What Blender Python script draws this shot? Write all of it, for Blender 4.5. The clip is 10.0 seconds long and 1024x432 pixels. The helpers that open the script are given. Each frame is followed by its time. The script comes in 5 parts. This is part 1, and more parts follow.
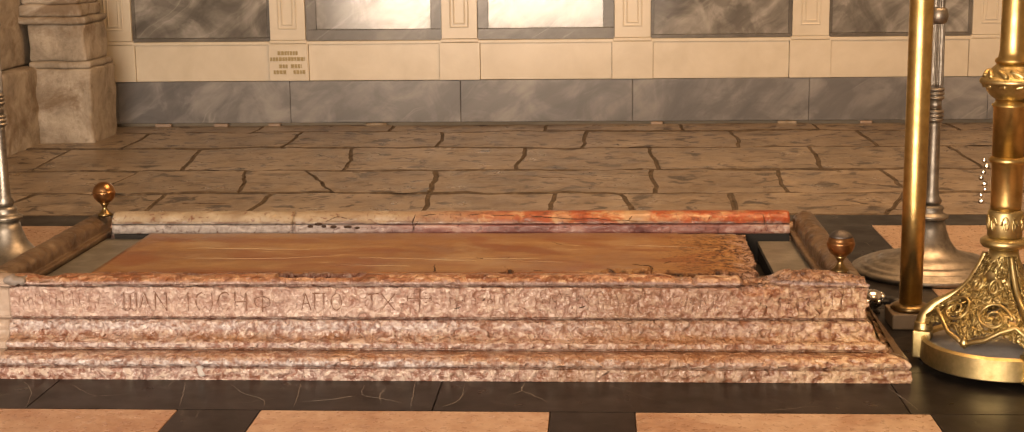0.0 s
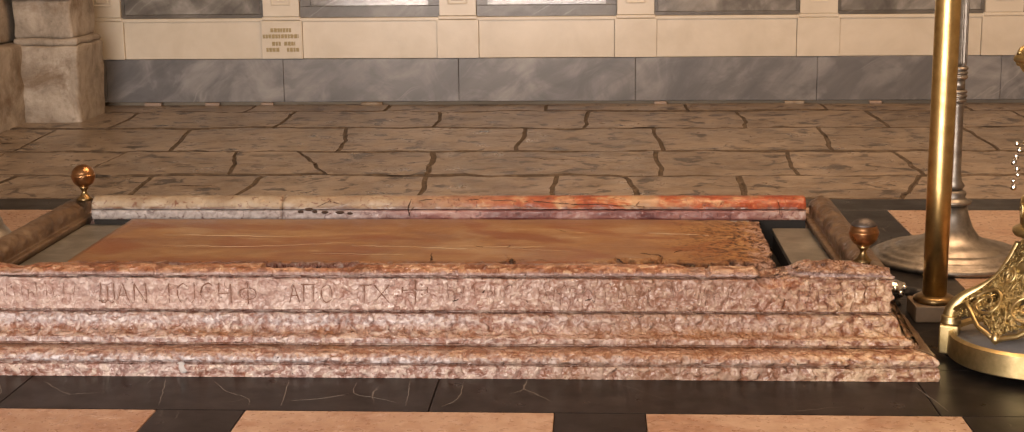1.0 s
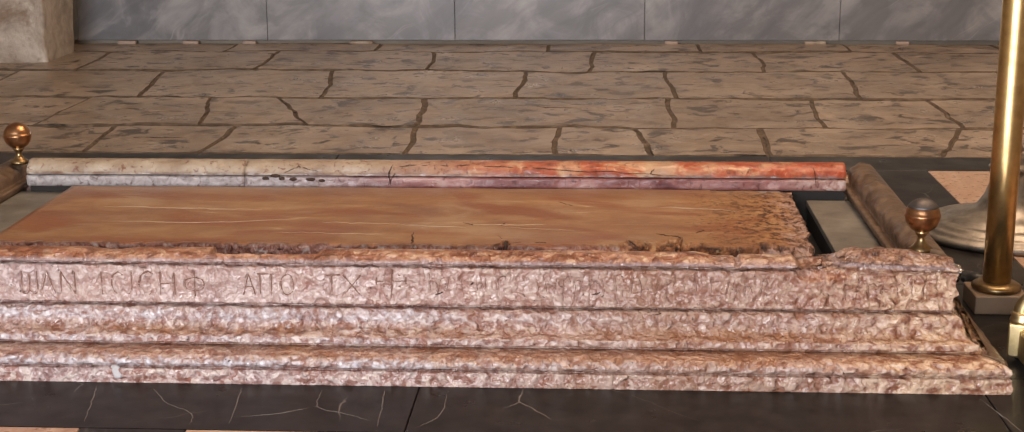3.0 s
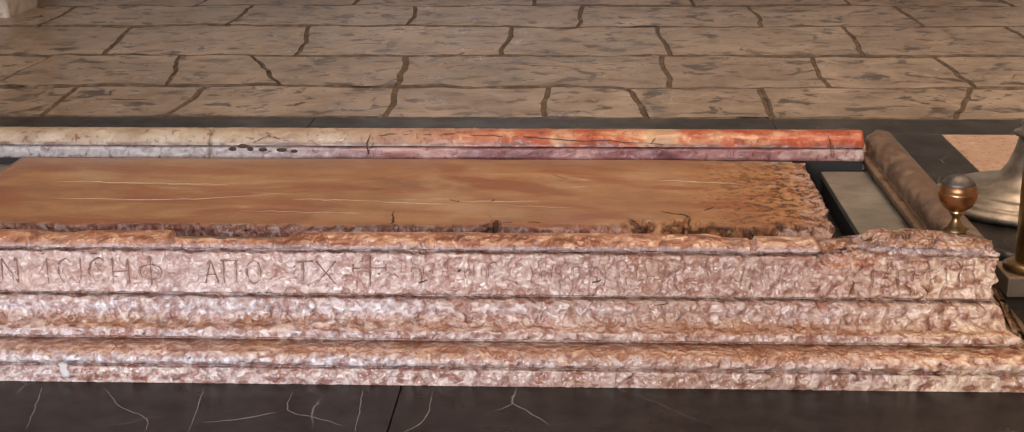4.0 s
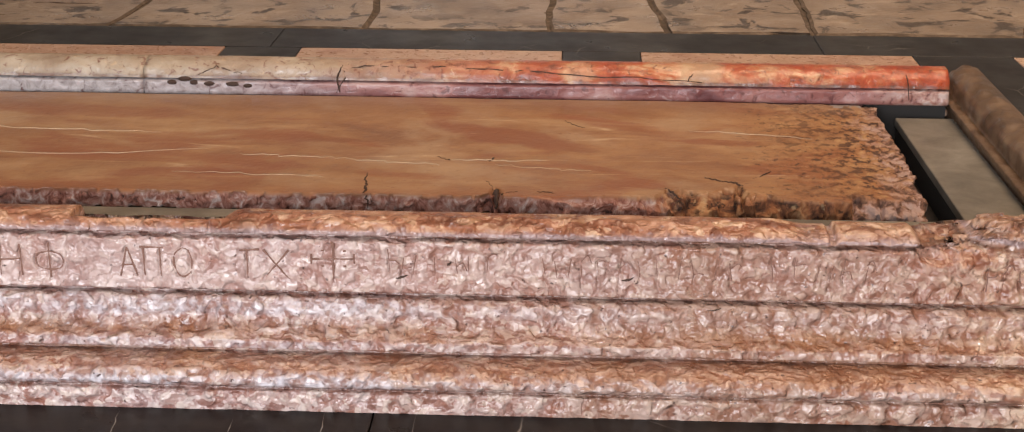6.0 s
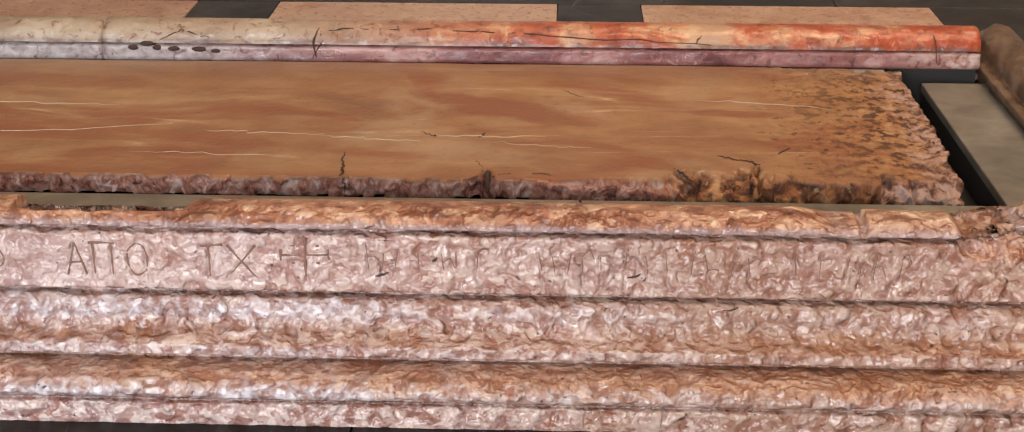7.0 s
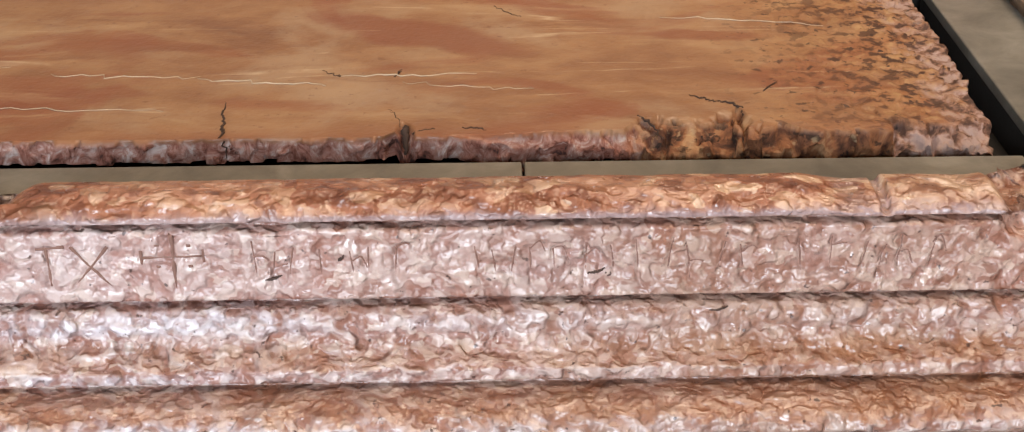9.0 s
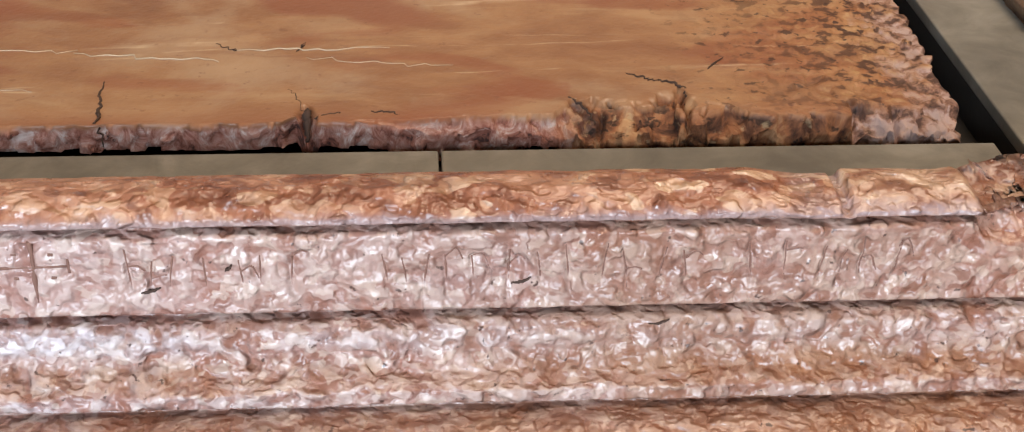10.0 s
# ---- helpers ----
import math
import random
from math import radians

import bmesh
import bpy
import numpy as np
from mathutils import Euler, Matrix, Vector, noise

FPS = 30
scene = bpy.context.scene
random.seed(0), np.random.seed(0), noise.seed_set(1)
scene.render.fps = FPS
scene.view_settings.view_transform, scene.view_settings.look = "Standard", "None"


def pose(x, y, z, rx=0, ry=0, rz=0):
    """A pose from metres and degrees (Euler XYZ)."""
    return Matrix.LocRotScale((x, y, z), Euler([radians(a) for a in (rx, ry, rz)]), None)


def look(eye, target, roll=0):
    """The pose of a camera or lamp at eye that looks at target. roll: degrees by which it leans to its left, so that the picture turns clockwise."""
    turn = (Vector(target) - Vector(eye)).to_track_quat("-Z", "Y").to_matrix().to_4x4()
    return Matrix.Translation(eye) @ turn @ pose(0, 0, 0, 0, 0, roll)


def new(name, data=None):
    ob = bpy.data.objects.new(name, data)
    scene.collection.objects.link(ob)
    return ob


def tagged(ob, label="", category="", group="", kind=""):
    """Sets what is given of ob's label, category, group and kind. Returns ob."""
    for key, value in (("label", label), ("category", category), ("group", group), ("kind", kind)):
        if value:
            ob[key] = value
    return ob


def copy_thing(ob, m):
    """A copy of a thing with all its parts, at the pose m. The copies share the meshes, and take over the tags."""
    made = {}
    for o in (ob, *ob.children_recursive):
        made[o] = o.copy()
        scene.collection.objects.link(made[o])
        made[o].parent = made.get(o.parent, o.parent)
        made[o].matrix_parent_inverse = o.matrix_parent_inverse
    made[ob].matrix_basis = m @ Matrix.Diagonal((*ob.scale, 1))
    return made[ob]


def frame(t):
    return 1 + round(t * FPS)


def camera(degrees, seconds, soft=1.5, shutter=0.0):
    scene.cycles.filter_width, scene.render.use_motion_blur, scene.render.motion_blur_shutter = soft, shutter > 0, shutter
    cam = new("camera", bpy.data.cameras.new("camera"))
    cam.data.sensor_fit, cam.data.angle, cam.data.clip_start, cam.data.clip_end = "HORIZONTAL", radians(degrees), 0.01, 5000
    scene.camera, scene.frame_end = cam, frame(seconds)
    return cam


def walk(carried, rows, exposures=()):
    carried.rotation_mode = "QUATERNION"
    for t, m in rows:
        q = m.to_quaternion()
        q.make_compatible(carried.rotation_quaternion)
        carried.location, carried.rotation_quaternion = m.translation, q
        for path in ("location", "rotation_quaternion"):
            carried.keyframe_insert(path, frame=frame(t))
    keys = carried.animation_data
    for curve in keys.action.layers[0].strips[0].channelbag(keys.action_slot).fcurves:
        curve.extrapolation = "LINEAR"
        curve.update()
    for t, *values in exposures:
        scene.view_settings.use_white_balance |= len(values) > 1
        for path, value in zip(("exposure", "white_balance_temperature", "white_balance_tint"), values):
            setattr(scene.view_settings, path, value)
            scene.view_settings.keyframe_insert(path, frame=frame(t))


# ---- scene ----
import collections

cam = camera(38.0, 10.0, soft=1.1)
PATH = [
    (0, (0.136, 0.277, 1.538), (0.019, 2.239, 1.172), -0.7),
    (0.5, (0.13, 0.388, 1.512), (0.014, 2.349, 1.135), -0.7),
    (1, (0.103, 0.604, 1.503), (-0.011, 2.562, 1.109), -0.6),
    (1.5, (0.076, 0.771, 1.507), (-0.032, 2.725, 1.095), -0.2),
    (2, (0.074, 0.975, 1.489), (-0.035, 2.925, 1.062), -0.3),
    (2.5, (0.099, 1.2, 1.489), (-0.026, 3.144, 1.033), -0.4),
    (4, (0.032, 1.83, 1.452), (-0.06, 3.751, 0.902), -0.4),
    (4.5, (0.043, 2.09, 1.435), (-0.06, 3.999, 0.847), -0.8),
    (5, (0.036, 2.303, 1.425), (-0.072, 4.2, 0.801), -0.3),
    (5.5, (-0.016, 2.541, 1.405), (-0.103, 4.426, 0.741), 0.2),
    (7, (-0.051, 3.072, 1.364), (-0.121, 4.913, 0.585), -0.0),
    (7.5, (-0.082, 3.242, 1.351), (-0.131, 5.063, 0.525), 0.1),
    (8, (-0.148, 3.397, 1.338), (-0.14, 5.198, 0.469), 0.5),
    (8.5, (-0.142, 3.521, 1.311), (-0.115, 5.309, 0.416), -0.1),
    (9, (-0.073, 3.687, 1.304), (-0.043, 5.44, 0.342), -0.3),
    (9.5, (-0.05, 3.804, 1.276), (0.025, 5.537, 0.281), 0.3),
    (10, (-0.04, 3.944, 1.243), (0.075, 5.657, 0.217), 1.0),
]
EXPOSURES = [(0.0, 0.33, 11200, 25), (0.6, 0.31, 10200, 25), (1.3, 0.28, 7500, 22), (2.0, 0.34, 6900, 19), (4.0, 0.52, 6600, 17), (7.5, 0.59, 6600, 14), (8.5, 0.75, 6200, 11), (10.0, 0.80, 5800, 8)]
walk(cam, [(t, look(eye, target, roll)) for t, eye, target, roll in PATH], EXPOSURES)

# ---- light ----
world = bpy.data.worlds.new("world")
scene.world = world
world.use_nodes = True
world.node_tree.nodes["Background"].inputs[0].default_value = (0.75, 0.85, 1.0, 1)
world.node_tree.nodes["Background"].inputs[1].default_value = 0.6


def area_lamp(name, m, sx, sy, watts, colour):
    d = bpy.data.lights.new(name, "AREA")
    d.shape, d.size, d.size_y, d.energy, d.color = "RECTANGLE", sx, sy, watts, colour
    ob = new(name, d)
    ob.matrix_world = m
    return ob


# daylight through the open church door behind the camera; unseen warm fill added overhead
area_lamp("door_daylight", look((-1.9, -2.02, 1.9), (-1.9, 5.0, 1.9)), 5.1, 3.7, 720, (0.88, 0.95, 1.0))
area_lamp("dome_daylight", look((2.1, 7.0, 6.95), (2.1, 7.0, 0.0)), 4.0, 4.0, 320, (1.0, 0.72, 0.45))


# ---- materials ----
class Mat:
    """A small node-material builder on object coordinates."""

    def __init__(self, name, rough=0.6, metal=0.0):
        self.m = bpy.data.materials.new(name)
        self.m.use_nodes = True
        self.t = self.m.node_tree
        self.b = self.t.nodes["Principled BSDF"]
        self.b.inputs["Roughness"].default_value = rough
        self.b.inputs["Metallic"].default_value = metal
        g = self.t.nodes.new("ShaderNodeNewGeometry")
        self.pos = g.outputs["Position"]
        self.geo = g

    def node(self, kind):
        return self.t.nodes.new(kind)

    def link(self, a, b):
        self.t.links.new(a, b)

    def put(self, sock, v):
        if isinstance(v, (int, float, tuple)):
            sock.default_value = v
        else:
            self.link(v, sock)

    def scaled(self, sx, sy, sz, vec=None, rot=0.0):
        n = self.node("ShaderNodeMapping")
        n.inputs["Scale"].default_value = (sx, sy, sz)
        n.inputs["Rotation"].default_value = (0, rot, rot)
        self.link(vec or self.pos, n.inputs["Vector"])
        return n.outputs[0]

    def noise(self, scale, detail=5.0, rough=0.55, distort=0.0, vec=None, colour=False):
        n = self.node("ShaderNodeTexNoise")
        n.inputs["Scale"].default_value = scale
        n.inputs["Detail"].default_value = detail
        n.inputs["Roughness"].default_value = rough
        n.inputs["Distortion"].default_value = distort
        self.link(vec or self.pos, n.inputs["Vector"])
        return n.outputs["Color" if colour else "Fac"]

    def warped(self, amount, scale, vec=None, detail=3.0):
        c = self.noise(scale, detail, colour=True, vec=vec)
        s = self.node("ShaderNodeVectorMath")
        s.operation = "SUBTRACT"
        self.link(c, s.inputs[0])
        s.inputs[1].default_value = (0.5, 0.5, 0.5)
        k = self.node("ShaderNodeVectorMath")
        k.operation = "MULTIPLY_ADD"
        self.link(s.outputs[0], k.inputs[0])
        k.inputs[1].default_value = (amount, amount, amount)
        self.link(vec or self.pos, k.inputs[2])
        return k.outputs[0]

    def cells(self, scale, vec=None, feature="F1", out="Distance", rand=1.0):
        n = self.node("ShaderNodeTexVoronoi")
        n.feature = feature
        n.inputs["Scale"].default_value = scale
        n.inputs["Randomness"].default_value = rand
        self.link(vec or self.pos, n.inputs["Vector"])
        return n.outputs[out]

    def ramp(self, fac, *stops, mode="LINEAR"):
        n = self.node("ShaderNodeValToRGB")
        n.color_ramp.interpolation = mode
        e = n.color_ramp.elements
        while len(e) < len(stops):
            e.new(0.5)
        for el, (p, c) in zip(e, stops):
            el.position = p
            el.color = (c, c, c, 1) if isinstance(c, (int, float)) else (*c, 1)
        self.link(fac, n.inputs[0])
        return n.outputs[0]

    def mix(self, fac, a, b, blend="MIX"):
        n = self.node("ShaderNodeMix")
        n.data_type, n.blend_type = "RGBA", blend
        self.put(n.inputs[0], fac)
        self.put(n.inputs[6], (*a, 1) if isinstance(a, tuple) else a)
        self.put(n.inputs[7], (*b, 1) if isinstance(b, tuple) else b)
        return n.outputs[2]

    def math(self, op, a, b=0.0):
        n = self.node("ShaderNodeMath")
        n.operation = op
        self.put(n.inputs[0], a)
        self.put(n.inputs[1], b)
        return n.outputs[0]

    def axis(self, i, vec=None):
        n = self.node("ShaderNodeSeparateXYZ")
        self.link(vec or self.pos, n.inputs[0])
        return n.outputs[i]

    def random(self):
        return self.node("ShaderNodeObjectInfo").outputs["Random"]

    def done(self, colour, bump=None, height=0.004, strength=0.6, rough=None):
        self.put(self.b.inputs["Base Color"], (*colour, 1) if isinstance(colour, tuple) else colour)
        if rough is not None:
            self.put(self.b.inputs["Roughness"], rough)
        if bump is not None:
            n = self.node("ShaderNodeBump")
            n.inputs["Distance"].default_value = height
            n.inputs["Strength"].default_value = strength
            self.link(bump, n.inputs["Height"])
            self.link(n.outputs[0], self.b.inputs["Normal"])
        return self.m


def breccia(name, light, mid, deep, scale=1.0, stain=0.6, stain_colour=(0.26, 0.095, 0.035), rough=0.36):
    """Worn red-and-white limestone breccia with blotches, worm-like relief and rusty stains."""
    k = Mat(name)
    pale = tuple(min(0.8, v * 1.16 + 0.06) for v in light)
    dark = tuple(v * 0.5 for v in deep)
    w = k.warped(0.024, 30 * scale)
    patch = k.noise(13 * scale, 5, 0.62, 0.0, vec=k.scaled(0.85, 1, 1.2))
    lump = k.noise(52 * scale, 3, 0.5, 0.0, vec=k.scaled(0.9, 1, 0.85))
    dab = k.noise(30 * scale, 3, 0.52, 0.0, vec=k.scaled(1.05, 1.0, 0.9))
    lump_step = k.ramp(lump, (0.40, 0.0), (0.435, 0.4), (0.52, 0.5), (0.555, 0.95), (0.7, 1.0))
    dab_step = k.ramp(dab, (0.385, 0.0), (0.415, 0.3), (0.475, 0.35), (0.50, 0.65), (0.565, 0.7), (0.59, 0.95), (0.7, 1.0))
    cell = k.cells(46 * scale, w, "SMOOTH_F1")
    chipv = k.axis(0, k.cells(46 * scale, w, out="Color"))
    c = k.ramp(patch, (0.30, deep), (0.41, mid), (0.55, light), (0.70, pale))
    c = k.mix(0.45, c, k.ramp(chipv, (0.0, deep), (0.25, mid), (0.6, light), (1.0, pale)))
    wide = k.noise(2.2, 5, 0.6, 0.6, vec=k.scaled(1, 1, 2.2))
    c = k.mix(k.math("MULTIPLY", k.ramp(wide, (0.40, 0.0), (0.62, 1.0)), stain), c, k.mix(0.6, c, stain_colour))
    c = k.mix(k.ramp(k.noise(4.2, 4, 0.5, 0.8), (0.50, 0.0), (0.68, 0.5)), c, pale)
    c = k.mix(k.ramp(dab, (0.385, 0.7), (0.42, 0.15), (0.46, 0.0)), c, deep)
    c = k.mix(k.ramp(lump, (0.36, 0.75), (0.41, 0.0)), c, tuple(v * 0.75 for v in deep))
    c = k.mix(k.ramp(dab, (0.495, 0.35), (0.50, 0.0)), c, mid)
    c = k.mix(k.ramp(dab, (0.575, 0.0), (0.60, 0.6)), c, pale)
    c = k.mix(k.ramp(lump, (0.55, 0.0), (0.58, 0.4)), c, pale)
    h = k.mix(0.5, dab_step, lump_step)
    h = k.mix(0.3, h, cell)
    h = k.mix(0.05, h, k.noise(140, 4, 0.6))
    r = k.ramp(k.noise(35, 4), (0.3, rough - 0.12), (0.7, rough + 0.22))
    return k, c, h, r, lump, dab


def m_front():
    k = Mat("pink_breccia")
    w = k.warped(0.016, 13, detail=0.0)
    patch = k.noise(12, 5, 0.62, 0.3, vec=k.scaled(0.8, 1, 1.2))
    dab = k.noise(27, 1.5, 0.5, 0.0, vec=k.scaled(0.85, 1.0, 0.95, w))
    lump = k.noise(56, 1.5, 0.5, 0.0, vec=k.scaled(0.9, 1, 0.9, w))
    x = k.axis(0)
    z = k.axis(2, k.warped(0.014, 16))
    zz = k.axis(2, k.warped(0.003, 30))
    deep, mid, light, pale = (0.20, 0.076, 0.054), (0.295, 0.158, 0.128), (0.37, 0.240, 0.210), (0.46, 0.350, 0.318)
    c = k.ramp(patch, (0.32, deep), (0.41, mid), (0.53, light), (0.68, pale))
    chip = k.axis(0, k.cells(40, k.warped(0.03, 18, detail=0.5), out="Color"))
    c = k.mix(0.30, c, k.ramp(chip, (0.0, deep), (0.2, mid), (0.6, light), (1.0, pale)))
    # pinker, quieter stone on the carved band towards the west
    calm = k.math("MULTIPLY", k.ramp(zz, (0.196, 0.0), (0.202, 1.0), (0.304, 1.0), (0.309, 0.0)), k.ramp(k.math("ADD", k.math("MULTIPLY", x, 0.5), 0.8), (0.35, 0.85), (0.6, 0.5), (0.88, 0.1)))
    c = k.mix(calm, c, k.ramp(k.noise(7, 4, 0.6), (0.3, (0.31, 0.185, 0.152)), (0.5, (0.385, 0.262, 0.225)), (0.7, (0.46, 0.345, 0.31))))
    # mottle tied to the bump: red-brown shade painted in hollows, lit cream on crests
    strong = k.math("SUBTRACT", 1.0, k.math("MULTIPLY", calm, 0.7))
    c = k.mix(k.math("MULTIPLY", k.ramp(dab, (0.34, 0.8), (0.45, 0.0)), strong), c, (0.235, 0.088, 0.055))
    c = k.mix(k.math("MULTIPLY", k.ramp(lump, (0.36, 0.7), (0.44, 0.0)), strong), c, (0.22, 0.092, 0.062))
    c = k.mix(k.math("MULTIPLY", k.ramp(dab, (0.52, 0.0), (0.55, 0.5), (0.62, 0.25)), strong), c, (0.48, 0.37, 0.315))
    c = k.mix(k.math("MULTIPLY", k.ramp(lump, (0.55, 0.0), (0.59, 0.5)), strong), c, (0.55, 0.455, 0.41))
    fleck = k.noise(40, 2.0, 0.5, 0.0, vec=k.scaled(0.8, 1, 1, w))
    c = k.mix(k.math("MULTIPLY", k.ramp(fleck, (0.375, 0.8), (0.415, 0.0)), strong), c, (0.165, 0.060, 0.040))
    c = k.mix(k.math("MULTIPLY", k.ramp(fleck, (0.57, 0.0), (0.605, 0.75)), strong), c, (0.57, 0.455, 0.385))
    grey = k.ramp(k.noise(3.0, 4, 0.55, 0.5), (0.46, 0.0), (0.64, 0.4))
    c = k.mix(grey, c, k.mix(0.6, c, (0.36, 0.30, 0.305)))
    # pale lavender bands on the rounds: the door daylight's sheen painted into the colour
    west = k.ramp(k.math("ADD", k.math("MULTIPLY", x, 0.4), 0.6), (0.30, 1.0), (0.80, 0.45))
    sheen = k.math("MULTIPLY", k.ramp(z, (0.046, 0.0), (0.053, 0.9), (0.072, 0.85), (0.080, 0.0), (0.096, 0.0), (0.100, 0.6), (0.114, 0.5), (0.118, 0.0), (0.146, 0.0), (0.158, 0.8), (0.186, 0.65), (0.189, 0.0)),
                   k.math("MULTIPLY", west, k.ramp(k.noise(6, 4, 0.6, 0.8, vec=k.scaled(0.6, 1, 1)), (0.34, 0.15), (0.56, 1.0))))
    c = k.mix(sheen, c, k.ramp(lump, (0.36, (0.215, 0.125, 0.105)), (0.46, (0.36, 0.29, 0.285)), (0.55, (0.40, 0.35, 0.355)), (0.66, (0.56, 0.52, 0.54))))
    # rust held on the ledges and in the hollows
    few = k.ramp(k.noise(4.0, 5, 0.65, 0.6, vec=k.scaled(0.5, 1, 1)), (0.40, 0.1), (0.60, 0.85))
    rust = k.ramp(z, (0.070, 0.0), (0.081, 0.9), (0.092, 1.0), (0.098, 0.0), (0.116, 0.0), (0.122, 0.95), (0.134, 0.8), (0.150, 0.0))
    rustc = k.ramp(k.noise(26, 5, 0.65, 0.6), (0.32, (0.070, 0.026, 0.013)), (0.46, (0.175, 0.072, 0.034)), (0.58, (0.29, 0.14, 0.070)), (0.70, (0.42, 0.27, 0.18)))
    c = k.mix(k.math("MULTIPLY", rust, few), c, rustc)
    n = k.node("ShaderNodeMapRange")
    k.link(x, n.inputs[0])
    n.inputs[1].default_value, n.inputs[2].default_value = -2.0, 1.1
    east = k.math("MULTIPLY", k.ramp(n.outputs[0], (0.45, 0.0), (0.72, 1.0), (0.85, 0.9), (0.91, 0.2), (1.0, 0.1)), k.ramp(k.noise(6, 5, 0.6, 1.0), (0.35, 0.3), (0.6, 1.0)))
    c = k.mix(k.math("MULTIPLY", east, 0.95), c, k.mix(0.6, c, (0.215, 0.100, 0.048)))
    # far east end lightened in colour for the warm light falling there
    c = k.mix(k.ramp(n.outputs[0], (0.86, 0.0), (0.94, 0.5)), c, k.ramp(fleck, (0.38, (0.22, 0.088, 0.040)), (0.48, (0.44, 0.275, 0.16)), (0.62, (0.62, 0.45, 0.29))))
    # iron-stained ground towards the east
    c = k.mix(k.ramp(n.outputs[0], (0.50, 0.0), (0.75, 0.6)), c, (1.0, 0.88, 0.76), "MULTIPLY")
    # red flush in the broken carving at the east end
    flush = k.math("MULTIPLY", calm, k.ramp(n.outputs[0], (0.74, 0.0), (0.80, 1.0)))
    flush = k.math("MULTIPLY", flush, k.ramp(k.noise(9, 3, 0.6, 0.5), (0.46, 0.0), (0.56, 1.6)))
    c = k.mix(flush, c, k.ramp(lump, (0.4, (0.21, 0.070, 0.045)), (0.56, (0.34, 0.15, 0.105))))
    c = k.mix(k.ramp(k.noise(64, 3, 0.6), (0.29, 0.9), (0.34, 0.0)), c, (0.060, 0.030, 0.022))
    # dark red-brown bands along the grooves, uneven in strength
    groove_band = k.ramp(zz, (0.040, 0.0), (0.0465, 0.75), (0.053, 0.0), (0.0865, 0.0), (0.091, 0.75), (0.0965, 0.0), (0.187, 0.0), (0.192, 0.95), (0.197, 0.0), (0.306, 0.0), (0.3115, 0.95), (0.317, 0.0))
    groove_band = k.math("MULTIPLY", groove_band, k.ramp(k.noise(8, 3, 0.6), (0.34, 0.6), (0.50, 1.0)))
    c = k.mix(groove_band, c, (0.075, 0.026, 0.015))
    # the rubbed lip: orange brown with cream flakes, grey sheen painted below
    cream = k.noise(30, 1.5, 0.5, 0.0, vec=k.scaled(0.8, 1, 1, k.warped(0.016, 13, detail=0.0)))
    lipc = k.ramp(k.noise(9, 5, 0.6, 0.5, vec=k.scaled(0.6, 1, 1)), (0.32, (0.125, 0.044, 0.024)), (0.46, (0.25, 0.098, 0.052)), (0.64, (0.37, 0.195, 0.122)))
    more = k.ramp(k.math("ADD", k.math("MULTIPLY", x, 0.4), 0.6), (0.3, 0.45), (0.75, 1.0))
    flake = k.math("MULTIPLY", k.ramp(cream, (0.535, 0.0), (0.56, 0.9)), k.math("MULTIPLY", more, k.ramp(k.noise(6, 3), (0.40, 0.1), (0.54, 1.0))))
    lipc = k.mix(flake, lipc, k.ramp(lump, (0.4, (0.42, 0.245, 0.15)), (0.6, (0.58, 0.41, 0.285))))
    lipc = k.mix(k.ramp(cream, (0.37, 0.7), (0.42, 0.0)), lipc, (0.13, 0.045, 0.026))
    lipc = k.mix(k.ramp(k.axis(0, k.warped(0.05, 18)), (0.474, 0.0), (0.50, 0.5), (0.63, 0.5), (0.67, 0.0)), lipc, k.ramp(cream, (0.38, (0.26, 0.13, 0.08)), (0.46, (0.40, 0.26, 0.175)), (0.58, (0.56, 0.42, 0.31))))
    lipc = k.mix(k.ramp(x, (0.65, 0.0), (0.69, 0.85)), lipc, k.ramp(k.noise(22, 5, 0.65, 0.5), (0.36, (0.060, 0.026, 0.017)), (0.47, (0.19, 0.092, 0.058)), (0.55, (0.36, 0.215, 0.15)), (0.66, (0.52, 0.38, 0.30))))
    # grey-lavender daylight sheen painted along the lip's underside
    lipc = k.mix(k.ramp(z, (0.322, 0.9), (0.332, 0.0)), lipc, k.mix(k.noise(24, 4, 0.6), (0.22, 0.115, 0.09), (0.40, 0.32, 0.315)))
    c = k.mix(k.ramp(zz, (0.316, 0.0), (0.319, 1.0)), c, lipc)
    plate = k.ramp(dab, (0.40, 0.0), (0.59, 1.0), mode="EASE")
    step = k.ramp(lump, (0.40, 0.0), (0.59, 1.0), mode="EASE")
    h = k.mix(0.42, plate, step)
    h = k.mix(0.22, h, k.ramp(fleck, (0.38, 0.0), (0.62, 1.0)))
    h = k.mix(0.05, h, k.noise(170, 4, 0.6))
    r = k.ramp(k.noise(35, 4), (0.3, 0.22), (0.7, 0.48))
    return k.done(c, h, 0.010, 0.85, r)


